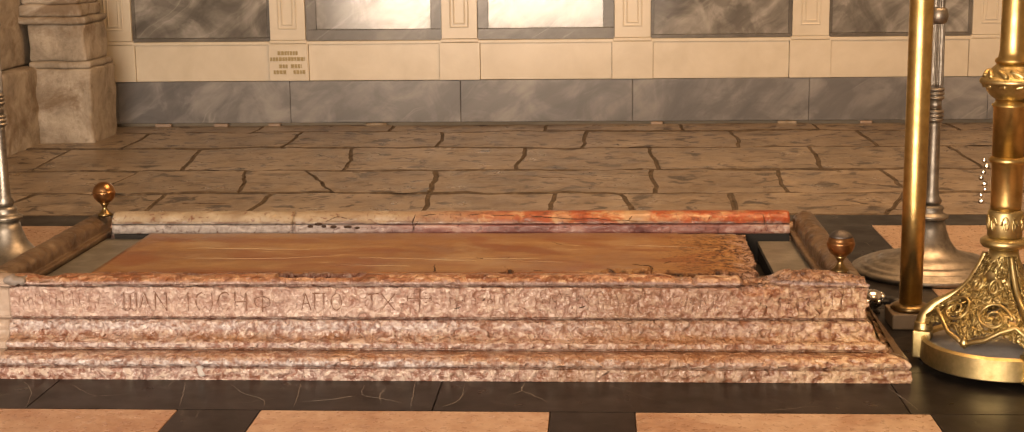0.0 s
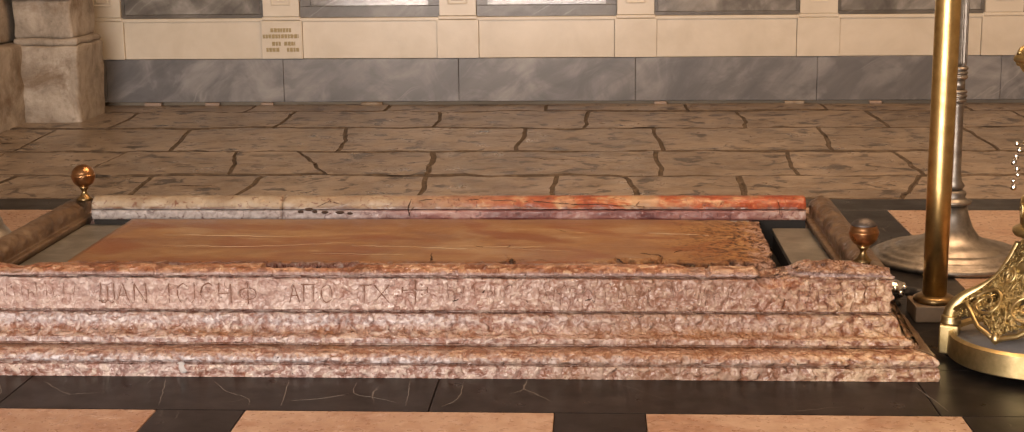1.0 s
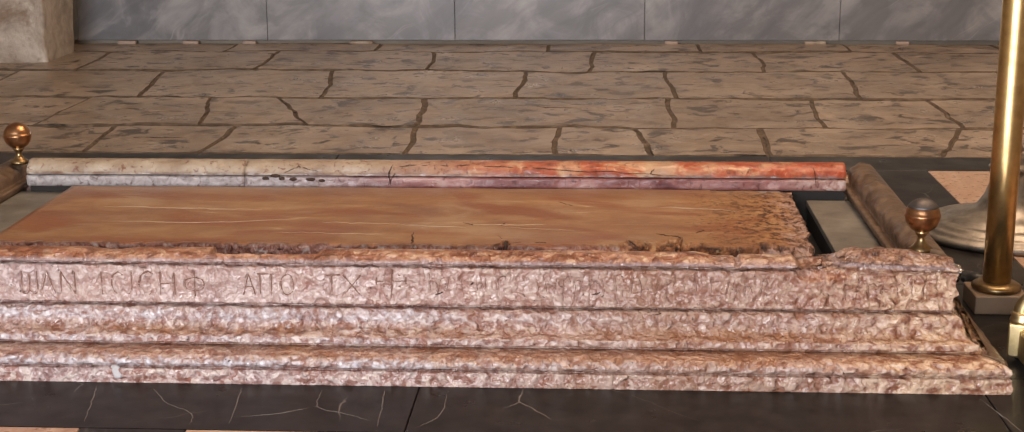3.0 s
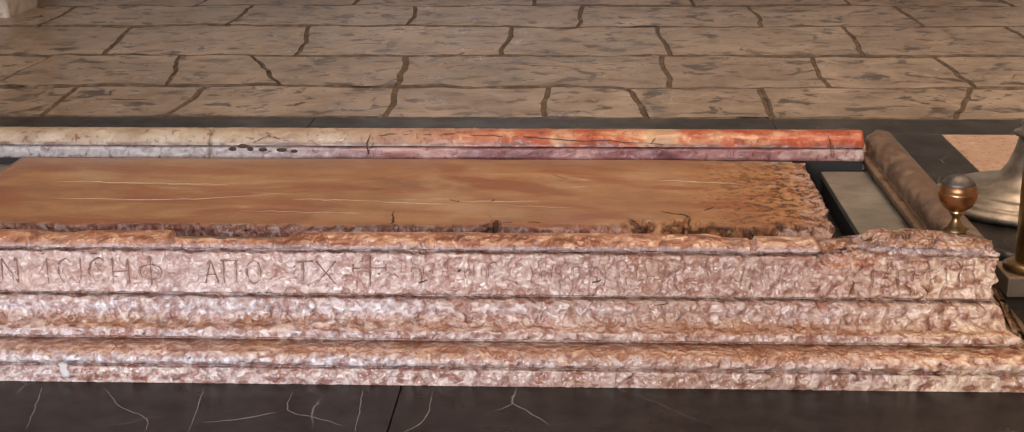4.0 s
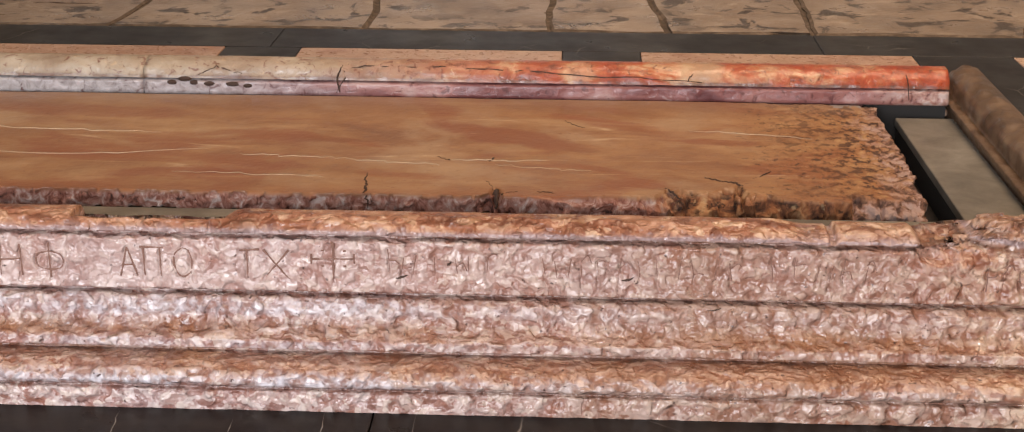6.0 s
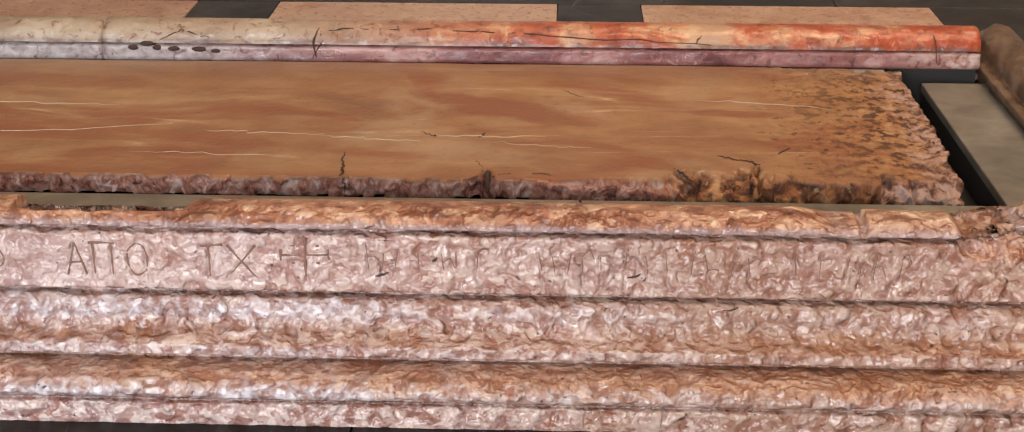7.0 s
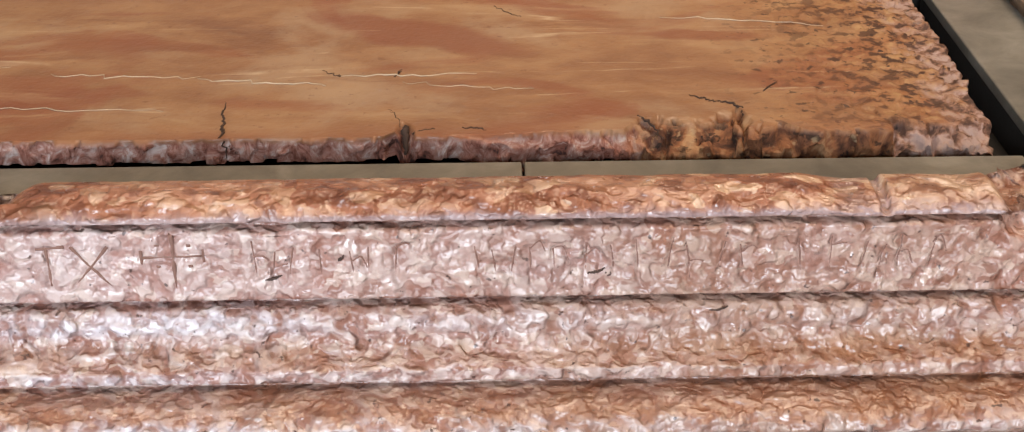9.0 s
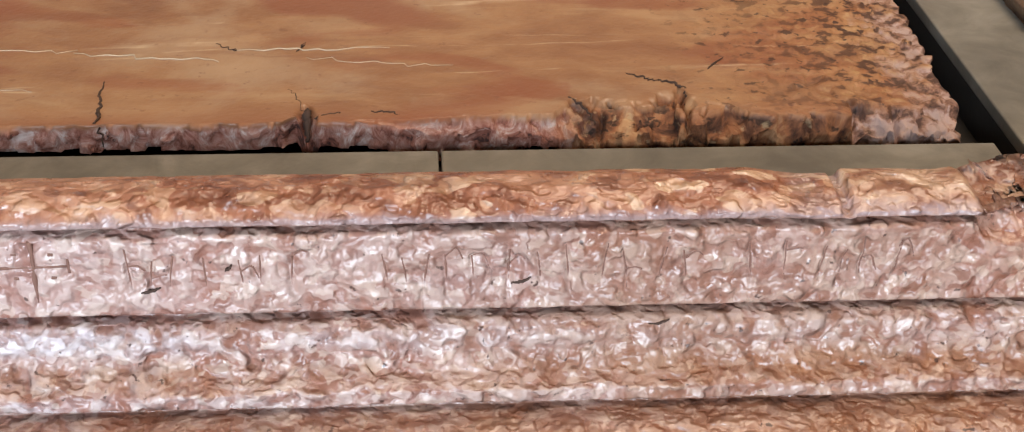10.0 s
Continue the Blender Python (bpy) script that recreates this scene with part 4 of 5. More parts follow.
# brown rounded rails over the two ends
RAIL_P = fine([(0.012, 0.20), (0.010, 0.262), (0.004, 0.266), (0.0, 0.284), (0.002, 0.287), (0.022, 0.288), (0.026, 0.284), (0.027, 0.306)] + arc(0.078, 0.312, 0.051, 172, 10, 14, 0.74) + [(0.128, 0.318), (0.128, 0.20)], 0.012)
for sx, x0 in ((1, 0.955), (-1, -2.025)):
    vs, fs, n = [], [], len(RAIL_P)
    for i in range(91):
        y = 5.56 + (6.75 - 5.56) * i / 90
        for d, z in RAIL_P:
            k = wear(d + x0, y, z) * 0.8
            vs.append((x0 + sx * (d - k), y, z + k))
    for i in range(90):
        for j in range(n - 1):
            a = i * n + j
            fs.append((a, a + 1, a + n + 1, a + n))
    fs += [tuple(range(n)), tuple(range(90 * n, 91 * n))]
    put_mesh("end_rail", vs, fs, RAIL, stone, "brown stone rail, rubbed smooth", smooth=True)

# back rim: a purple-veined face under a red and cream roll
ROLL = fine([(6.578, 0.330), (6.580, 0.338)] + arc(6.640, 0.338, 0.058, 175, 20, 14, 0.62) + [(6.74, 0.340), (6.75, 0.30), (6.75, 0.2)], 0.008)
FACE = fine([(6.625, 0.20), (6.625, 0.280), (6.580, 0.284), (6.575, 0.290), (6.576, 0.322), (6.590, 0.327), (6.62, 0.327)], 0.008)
for a, b in ((-2.0, -1.1995), (-1.1965, 0.95)):
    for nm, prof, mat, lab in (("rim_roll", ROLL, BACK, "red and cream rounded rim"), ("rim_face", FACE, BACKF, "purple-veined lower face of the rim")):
        vs, fs, n, m = [], [], len(prof), int((b - a) / 0.012)
        for i in range(m + 1):
            x = a + (b - a) * i / m
            for y, z in prof:
                k = 0.5 * wear(x, y, z)
                vs.append((x, y - k, z + 0.5 * k))
        for i in range(m):
            for j in range(n - 1):
                q = i * n + j
                fs.append((q, q + 1, q + n + 1, q + n))
        fs += [tuple(range(n)), tuple(range(m * n, (m + 1) * n))]
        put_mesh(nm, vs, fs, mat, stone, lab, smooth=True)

# core painted near-black for the seam's shade, and cream border strips inside the rim
part("core", box(-2.05, 1.0, 5.55, 6.70, 0.0, 0.165, 0), GAP_SHADE, stone, "core painted near-black for the shade in the seam round the slab")
for a, b in ((-2.0, -0.022), (-0.018, 0.765)):
    part("border_strip", box(a, b, 5.58, 5.763, 0.238, 0.262, 0.003), STRIP, stone, "cream marble border strip")
part("border_strip", box(0.812, 0.966, 5.60, 6.565, 0.232, 0.254, 0.003), STRIP, stone, "cream marble border strip")
part("border_strip", box(-2.035, -1.852, 5.79, 6.600, 0.238, 0.260, 0.003), STRIP, stone, "cream marble border strip")
# near-black blocks added below the strips to paint the gap's shade
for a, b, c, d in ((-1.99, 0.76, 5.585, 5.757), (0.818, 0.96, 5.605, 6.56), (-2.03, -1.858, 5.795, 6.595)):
    part("strip_shade", box(a, b, c, d, 0.165, 0.2315 if a > 0 else 0.2375, 0), GAP_SHADE, stone, "near-black bed painting the shade under the border strip")
# near-black sheets added where the rim's underside lies in shade
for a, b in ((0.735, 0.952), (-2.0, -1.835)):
    part("shade_lining", box(a, b, 6.602, 6.620, 0.165, 0.279, 0), GAP_SHADE, stone, "near-black sheet added for the shade under the rim")
part("mortar_bed", box(-1.83, 0.72, 6.545, 6.572, 0.2, 0.285, 0.004), CEMENT, stone, "grey mortar behind the slab")


def slab_front(x):
    e = 5.800 + 0.006 * rough(x, 0, 0, 9) + 0.004 * rough(x, 2, 0, 40)
    return e + 0.020 * max(0, 1 - abs(x + 0.205) / 0.02)


def slab_ledge(x):
    """Where the whole upper face begins behind the broken front edge."""
    e = slab_front(x) + 0.003 + float(np.interp(x, (-0.15, 0.14, 0.155, 0.17, 0.22, 0.27, 0.31, 0.335, 0.345, 0.385, 0.43, 0.57, 0.58, 0.64, 0.73), (0.0, 0.012, 0.03, 0.054, 0.062, 0.050, 0.078, 0.088, 0.052, 0.034, 0.006, 0.004, 0.036, 0.028, 0.05)))
    return e + 0.010 * ease(-0.1, 0.2, x) * (facet(x, 0, 5, 28) * 0.7 + 0.5 * rough(x, 0, 9, 45))


def slab_right(y):
    return 0.728 + 0.020 * ease(5.8, 6.1, y) + 0.010 * ease(6.4, 6.56, y) + 0.016 * rough(0, y, 3, 11) + 0.009 * rough(0, y, 8, 40)


def build_slab():
    nu, nv, sd = 820, 130, 9
    vs, fs = [], []
    cols, rows = nu + 1 + sd, nv + 1 + sd
    for j in range(-sd, nv + 1):
        t = (max(j, 0) / nv) ** 1.6
        for i in range(cols):
            u = (min(i, nu) / nu) ** 0.72
            x = -1.826 + (0.745 + 1.826) * u
            f = slab_front(x)
            y = f + (6.562 - f) * t
            x = -1.826 + (slab_right(y) + 1.826) * u
            led = slab_ledge(x)
            z = 0.290 + 0.0012 * rough(x, y, 0, 6)
            low = min(1.0, max(0.0, (led - y) / max(0.012, led - f)))
            if low > 0:
                z -= ease(-0.16, 0.02, x) * max(0.002, 0.010 * ease(0, 0.12, low) + 0.020 * low + 0.020 * facet(x, y * 0.8, 1, 27) * ease(0.14, 0.2, x) * (1 - 0.5 * ease(0.4, 0.45, x)) + 0.008 * facet(x, y, 2, 55))
            # rifts between the broken lumps of the edge
            for cx, reach in ((0.575, 0.05), (0.638, 0.035), (0.334, 0.085), (0.205, 0.05)):
                z -= 0.022 * max(0, 1 - abs(x - cx - 0.25 * (y - f) * (cx < 0.3) - 0.004 * rough(y, x, 4, 40)) / 0.006) * (1 - ease(reach * 0.6, reach, y - f))
            edge = ease(0.42, 0.745, x)
            edge = max(edge, 0.55 * ease(0.3, 0.55, x))
            rim = ease(0.60, 0.735, x)
            z += edge * (0.0035 * facet(x, y, 4, 30) + 0.004 * rough(x, y, 5, 50) + 0.003 * rough(x, y, 8, 110) - 0.004) + rim * (0.007 * facet(x, y, 6, 20) - 0.006)
            z -= 0.050 * max(0, 1 - abs(x + 0.205) / 0.016) * max(0, 1 - (y - f) / 0.034)
            out = max(max(0, -j), max(0, i - nu)) / sd
            if out > 0:
                z -= 0.044 * out ** 0.8
                jx, jy = 0.010 * facet(x, y, z, 40), 0.007 * facet(x, y, z * 1.5, 45)
                if j < 0:
                    y += 1.4 * jy + 0.006 * out + 0.05 * ease(0.3, 0.6, out) * ease(0.085, 0.11, x) * (1 - ease(0.14, 0.158, x))
                if i > nu:
                    x += jx
            vs.append((x, y, z))
    for j in range(rows - 1):
        for i in range(cols - 1):
            a = j * cols + i
            fs.append((a, a + 1, a + cols + 1, a + cols))
    n = len(vs)
    vs += [(-1.826, 5.80, 0.21), (-1.826, 6.562, 0.21)]
    fs.append(tuple(j * cols for j in range(sd, rows)) + (n + 1, n))
    return put_mesh("slab", vs, fs, SLAB, stone, "ochre red limestone slab with pale veins and a crumbled end", smooth=True)


build_slab()


def seam(name, pts, r, mat, lift=0.0, jitter=0.004, parent=None, label="", axis="xy"):
    line = []
    for i, p in enumerate(bent(pts, 7)):
        k = jitter * rough(p.x * 3, p.y * 3, p.z + i * 0.37, 11)
        line.append(Vector((p.x + (k if axis == "xy" else 0), p.y + (k if axis == "xy" else 0), p.z + lift + (k if axis == "xz" else 0))))
    n = len(line)
    rr = [r * (0.35 + 0.65 * abs(math.sin(math.pi * (i + 0.5) / n))) * (0.7 + 0.5 * abs(rough(i, 1, 2, 0.7))) for i in range(n)]
    return put_mesh(name, *tube(line, rr, 5), mat, parent or stone, label, smooth=True)


ZS = 0.2902
for pts, r in ((((-0.83, 6.06, ZS), (-0.70, 6.05, ZS), (-0.57, 6.04, ZS)), 0.0022), (((-0.57, 6.035, ZS), (-0.45, 6.015, ZS), (-0.34, 6.005, ZS)), 0.0028),
               (((-0.33, 6.035, ZS), (-0.22, 6.04, ZS), (-0.09, 6.045, ZS)), 0.0026), (((-0.22, 6.01, ZS), (-0.1, 5.99, ZS), (0.0, 5.975, ZS)), 0.0016),
               (((-0.95, 5.925, ZS), (-0.75, 5.915, ZS), (-0.60, 5.905, ZS)), 0.0016), (((0.25, 6.30, ZS), (0.4, 6.28, ZS), (0.55, 6.25, ZS)), 0.002),
               (((-1.6, 6.25, ZS), (-1.3, 6.23, ZS), (-1.05, 6.22, ZS)), 0.0024), (((-1.55, 6.05, ZS), (-1.2, 6.04, ZS), (-0.9, 6.10, ZS)), 0.002)):
    seam("vein", pts, r * 0.72, VEIN, 0.0003, 0.013, label="thin white vein")
for pts, r in ((((-0.505, 5.935, ZS), (-0.503, 5.89, ZS), (-0.497, 5.845, ZS), (-0.492, 5.806, ZS), (-0.489, 5.797, ZS - 0.035)), 0.0030), (((-0.237, 5.905, ZS), (-0.222, 5.87, ZS), (-0.207, 5.825, ZS - 0.001)), 0.0016), (((-0.206, 5.834, ZS), (-0.206, 5.817, ZS - 0.004), (-0.205, 5.797, ZS - 0.03)), 0.014), (((-0.225, 6.065, ZS), (-0.228, 6.045, ZS), (-0.232, 6.035, ZS)), 0.0018), (((-0.36, 6.065, ZS), (-0.335, 6.045, ZS), (-0.32, 6.04, ZS)), 0.002),
               (((-0.06, 6.37, ZS), (-0.03, 6.33, ZS), (-0.01, 6.31, ZS)), 0.0022), (((0.262, 5.945, ZS), (0.285, 5.928, ZS), (0.305, 5.915, ZS)), 0.0036), (((0.305, 5.92, ZS), (0.33, 5.905, ZS), (0.342, 5.885, ZS - 0.004), (0.338, 5.86, ZS - 0.014)), 0.006),
               (((0.385, 5.955, ZS - 0.001), (0.398, 5.975, ZS - 0.001), (0.415, 5.995, ZS - 0.001)), 0.004), (((0.166, 5.865, ZS), (0.185, 5.85, ZS - 0.006), (0.205, 5.82, ZS - 0.02)), 0.005),
               (((0.55, 6.36, ZS - 0.004), (0.60, 6.31, ZS - 0.005), (0.66, 6.32, ZS - 0.006)), 0.0024), (((-0.195, 5.815, ZS - 0.004), (-0.178, 5.822, ZS - 0.002), (-0.158, 5.826, ZS - 0.001)), 0.006), (((-0.115, 5.83, ZS), (-0.085, 5.824, ZS - 0.001), (-0.06, 5.815, ZS - 0.004)), 0.004)):
    seam("crack", pts, r * (0.95 if pts[0][0] < -0.5 else 0.55), CRACK, 0.0002, 0.006, label="dark crack")
ZR, YR = 0.350, 6.578
for pts, r in ((((-0.655, 6.585, 0.351), (-0.60, 6.60, 0.365), (-0.3, 6.60, 0.362), (0.0, 6.585, 0.352), (0.3, 6.577, 0.340)), 0.0026),
               (((-0.66, 6.60, 0.366), (-0.672, 6.575, 0.335), (-0.665, 6.57, 0.30)), 0.003), (((-0.645, 6.61, 0.368), (-0.65, 6.578, 0.338), (-0.675, 6.571, 0.30)), 0.002),
               (((-1.05, 6.575, 0.338), (-1.0, 6.59, 0.358), (-0.93, 6.58, 0.345)), 0.002), (((0.30, 6.62, 0.370), (0.27, 6.585, 0.352), (0.26, 6.577, 0.338)), 0.0016),
               (((0.83, 6.62, 0.372), (0.84, 6.585, 0.352), (0.845, 6.571, 0.30)), 0.0018)):
    seam("crack", pts, r, CRACK, 0.0, 0.007, label="dark crack in the rim", axis="xz")
for x, z, w in ((-1.12, 0.318, 0.014), (-1.085, 0.328, 0.018), (-1.06, 0.318, 0.013), (-1.02, 0.316, 0.016), (-0.955, 0.315, 0.02), (-0.915, 0.312, 0.014)):
    vs, fs = lathe([(0.0005, -0.003), (1.0, -0.003), (0.8, 0.001), (0.0005, 0.002)], 14)
    vs = [(x + v[0] * w, 6.5745 - v[2], z + v[1] * 0.007) for v in vs]
    put_mesh("pit", vs, fs, CRACK, stone, "dark pit in the rim", smooth=True)


# brown inlay in the carved strokes: held dirt and the groove's shade painted together
def stroke_dirt_shade(lines, name, label, r):
    for line in lines:
        pts = bent([(x, 0.0, z) for x, z in line], 5)
        for v in pts:
            dd, zz = front_point(v.x, 0.0, v.z)
            v.y, v.z = YF - dd + r * 0.35, zz
        put_mesh(name, *tube(pts, [r * (0.6 + 0.7 * abs(rough(v.x, 2, v.z, 30))) for v in pts], 6), CARVE, front, label, smooth=True)


stroke_dirt_shade(STROKES[:CLEAR - 9], "inscription", "shallow brown carved letter stroke", 0.0040)
stroke_dirt_shade(STROKES[CLEAR - 9:CLEAR], "carved_cross", "shallow carved cross", 0.0038)
stroke_dirt_shade(STROKES[CLEAR:], "worn_carving", "worn carved stroke past reading", 0.0018)
for x, z, w in ((-0.375, 0.232, 0.012), (0.075, 0.236, 0.012), (0.24, 0.181, 0.02), (0.60, 0.165, 0.022), (-0.28, 0.262, 0.004)):
    seam("chip", [(x - w, YF - (0.018 if z < 0.19 else 0.001), z - 0.003), (x, YF - (0.021 if z < 0.19 else 0.0015), z), (x + w, YF - (0.018 if z < 0.19 else 0.001), z + 0.005)], 0.0028, CRACK, 0, 0.002, label="small dark chip", axis="xz")


def lump_piece(name, x0, x1, y0, y1, z0, z1, mat, label):
    """A small uneven lump of mortar or stone."""
    bm = box(x0, x1, y0, y1, z0, z1, 0.011, 3)
    bmesh.ops.subdivide_edges(bm, edges=[ed for ed in bm.edges if ed.calc_length() > 0.012], cuts=3, use_grid_fill=True)
    for v in bm.verts:
        q = v.co
        v.co = q + Vector((rough(q.x, q.y, q.z, 38), 0.5 * rough(q.y, q.z, q.x, 38), rough(q.z, q.x, q.y, 38))) * 0.02
    part(name, bm, mat, stone, label, smooth=True)


lump_piece("mortar_patch", -1.302, -1.274, YF - 0.1435, YF - 0.12, 0.016, 0.048, CHALK, "white mortar patch on the lowest round")
lump_piece("mortar_patch", -2.035, -1.965, YF - 0.012, YF + 0.05, 0.315, 0.345, CEMENT, "grey mortar on the broken corner of the lip")


def finial(x, y, z, label):
    e = thing("ball_finial", (x, y, z), label, "finial", "ball finials on the rail")
    put_mesh("stem", *lathe([(0.032, -0.004), (0.034, 0.004), (0.022, 0.012), (0.012, 0.026), (0.010, 0.036), (0.017, 0.046), (0.022, 0.054), (0.010, 0.058)], 28), OLD_BRASS, e, "tarnished brass stem", True, True)
    put_mesh("ball", *lathe([(0.002, 0.050)] + [(0.0495 * math.cos(radians(a)), 0.1 + 0.0495 * math.sin(radians(a))) for a in range(-80, 0, 10)]
                            + [(0.0503, 0.1), (0.0508, 0.103), (0.0503, 0.106)] + [(0.0495 * math.cos(radians(a)), 0.1 + 0.0495 * math.sin(radians(a))) for a in range(8, 89, 10)], 40), COPPER, e, "worn copper ball with a seam", True, True)
    return e


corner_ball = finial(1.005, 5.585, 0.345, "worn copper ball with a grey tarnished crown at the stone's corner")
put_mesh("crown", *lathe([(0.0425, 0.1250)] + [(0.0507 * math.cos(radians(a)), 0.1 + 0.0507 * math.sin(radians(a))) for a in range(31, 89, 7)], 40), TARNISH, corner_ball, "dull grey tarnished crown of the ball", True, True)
finial(-2.055, 6.66, 0.355, "worn copper ball on a brass stem at the stone's rail")


# ---- candlesticks ----
def silver_stand(x, y):
    e = thing("candlestick", (x, y, 0), "tall dull silver candlestick on a wide bell foot", "candlestick", "silver candlesticks by the stone")
    put_mesh("foot", *lathe([(0.340, 0.0), (0.350, 0.008), (0.350, 0.022), (0.338, 0.030), (0.320, 0.031), (0.318, 0.040), (0.305, 0.046), (0.285, 0.047), (0.282, 0.056), (0.25, 0.062), (0.23, 0.063), (0.226, 0.071), (0.17, 0.082), (0.120, 0.108), (0.090, 0.15), (0.070, 0.205), (0.06, 0.25)], 64), SILVER, e, "", True, True)
    put_mesh("collar", *lathe([(0.062, 0.25), (0.078, 0.258), (0.08, 0.268), (0.062, 0.276), (0.05, 0.285), (0.056, 0.30), (0.05, 0.312), (0.032, 0.32)], 40), SILVER, e, "", True, True)
    put_mesh("stem", *lathe([(0.038, 0.32), (0.047, 0.335), (0.032, 0.36), (0.028, 0.40), (0.026, 0.68), (0.028, 0.70)], 36), SILVER, e, "", True, True)
    for z in (0.70, 0.80):
        put_mesh("ring", *lathe([(0.026, z)] + [(0.030 + 0.009 * abs(math.sin(math.pi * 3 * i / 18)), z + 0.055 * i / 18) for i in range(19)] + [(0.026, z + 0.056)], 36), SILVER, e, "", True, True)
    put_mesh("neck", *lathe([(0.027, 0.755), (0.027, 0.80)], 32), SILVER, e, "", True, True)
    put_mesh("fluted_shaft", *lathe([(0.028, 0.856), (0.032, 0.87), (0.030, 1.12), (0.026, 1.14)], 96, flutes=12, depth=0.006), SILVER, e, "fluted shaft", False, True)
    put_mesh("knop", *lathe([(0.024, 1.14), (0.036, 1.15), (0.042, 1.175), (0.036, 1.205), (0.024, 1.215)], 36), SILVER, e, "", True, True)
    put_mesh("upper_shaft", *lathe([(0.026, 1.215), (0.026, 1.75), (0.07, 1.8), (0.07, 1.82)], 96, flutes=12, depth=0.004), SILVER, e, "", False, True)
    return e


silver = silver_stand(1.66, 7.10)
copy_thing(silver, pose(-2.69, 7.10, 0))

pole = thing("pole_candle", (1.378, 6.14, 0), "tall polished brass candle tube on a square stone block", "candle holder")
part("plinth", box(-0.085, 0.085, -0.085, 0.085, 0, 0.062, 0.005), PLINTH, pole, "brown square stone block", local=True)
put_mesh("foot_ring", *lathe([(0.07, 0.062), (0.078, 0.068), (0.078, 0.078), (0.066, 0.086), (0.049, 0.092)], 48), OLD_BRASS, pole, "", True, True)
put_mesh("tube", *lathe([(0.0445, 0.088), (0.045, 0.5), (0.046, 2.0), (0.040, 2.01)], 64), BRASS, pole, "", True, True)


def gilt_stand(x, y):
    e = thing("candlestick", (x, y, 0), "gilt bronze candlestick with a pierced scrollwork tripod foot", "candlestick")
    base = part("base_plate", box(0, 0.01, 0, 0.01, 0.0, 0.01, 0), GILT, e, local=True)
    vs, fs = lathe([(0.262, 0.022), (0.272, 0.028), (0.270, 0.10), (0.258, 0.108), (0.250, 0.100), (0.249, 0.085), (0.002, 0.082)], 160)
    put_mesh("base_ring", vs, fs, GILT, e, "gilt curved rim of the foot", False, True)
    put_mesh("top_plate", *lathe([(0.249, 0.084), (0.249, 0.0875), (0.002, 0.0885)], 64), GREYTOP, e, "dusty grey plate inside the rim", True, True)
    bpy.data.objects.remove(base)
    for a in (160, 280, 40):
        m = Matrix.Rotation(radians(a), 4, "Z")
        bm = box(0.235, 0.30, -0.036, 0.036, 0.018, 0.118, 0.005)
        bm.transform(m)
        part("corner_block", bm, GILT, e, local=True)
        vs, fs = lathe([(0.003, 0.0), (0.011, 0.004), (0.013, 0.011), (0.009, 0.019), (0.004, 0.022)], 16, (0.268, 0, 0))
        put_mesh("bun_foot", [m @ Vector(v) for v in vs], fs, BRIGHT, e, "", True, True)
        # scrolled leg rising to the column
        path = bent([(0.268, 0, 0.116), (0.262, 0, 0.165), (0.225, 0, 0.215), (0.17, 0, 0.255), (0.12, 0, 0.30), (0.085, 0, 0.36), (0.06, 0, 0.42)], 8)
        r = [0.027 - 0.015 * ease(0.15, 0.6, i / (len(path) - 1)) for i in range(len(path))]
        vs, fs = tube(path, r, 14, 0.85)
        put_mesh("leg", [m @ v for v in vs], fs, GILT, e, "", True, True)
        vs, fs = lathe([(0.028, 0.116), (0.036, 0.122), (0.034, 0.13), (0.03, 0.135), (0.034, 0.142), (0.028, 0.15)], 24, (0.266, 0, 0))
        put_mesh("leg_cuff", [m @ Vector(v) for v in vs], fs, GILT, e, "", True, True)
    for a in (100, 220, 340):
        # pierced panel between two legs, bent round the foot
        m = Matrix.Rotation(radians(a), 4, "Z")

        def on(u, z):
            zs, rs = (0.10, 0.165, 0.215, 0.255, 0.30, 0.36, 0.43), (0.278, 0.270, 0.234, 0.184, 0.137, 0.098, 0.064)
            rad = float(np.interp(z, zs, rs))
            return m @ Vector((rad * (0.5 + 0.24 * (1 - u * u)), rad * 0.866 * u, z))

        holes = [(s * cu, cz, ru, rz) for s in (-1, 1) for cu, cz, ru, rz in ((0.38, 0.250, 0.13, 0.022), (0.62, 0.262, 0.07, 0.012), (0.32, 0.200, 0.10, 0.013), (0.16, 0.345, 0.07, 0.018), (0.74, 0.222, 0.06, 0.011))]
        vs, fs, nu, nz = [], [], 48, 40
        for j in range(nz + 1):
            z = 0.135 + (0.42 - 0.135) * j / nz
            half = 0.98 - 0.25 * j / nz
            vs += [on(half * (2 * i / nu - 1), z + (0.05 * abs(math.sin(2.2 * (2 * i / nu - 1) * math.pi / 2)) if j == 0 else 0)) for i in range(nu + 1)]
        for j in range(nz):
            for i in range(nu):
                z = 0.135 + (0.42 - 0.135) * (j + 0.5) / nz
                u = (0.98 - 0.25 * j / nz) * (2 * (i + 0.5) / nu - 1)
                if z < 0.135 + 0.045 * abs(math.sin(2.2 * u * math.pi / 2)) or any(((u - a_) / c_) ** 2 + ((z - b_) / d_) ** 2 < 1 for a_, b_, c_, d_ in holes):
                    continue
                q = j * (nu + 1) + i
                fs.append((q, q + 1, q + nu + 2, q + nu + 1))
        plate = put_mesh("pierced_plate", vs, fs, CAST, e, "pierced gilt plate", True, True)
        sol = plate.modifiers.new("thickness", "SOLIDIFY")
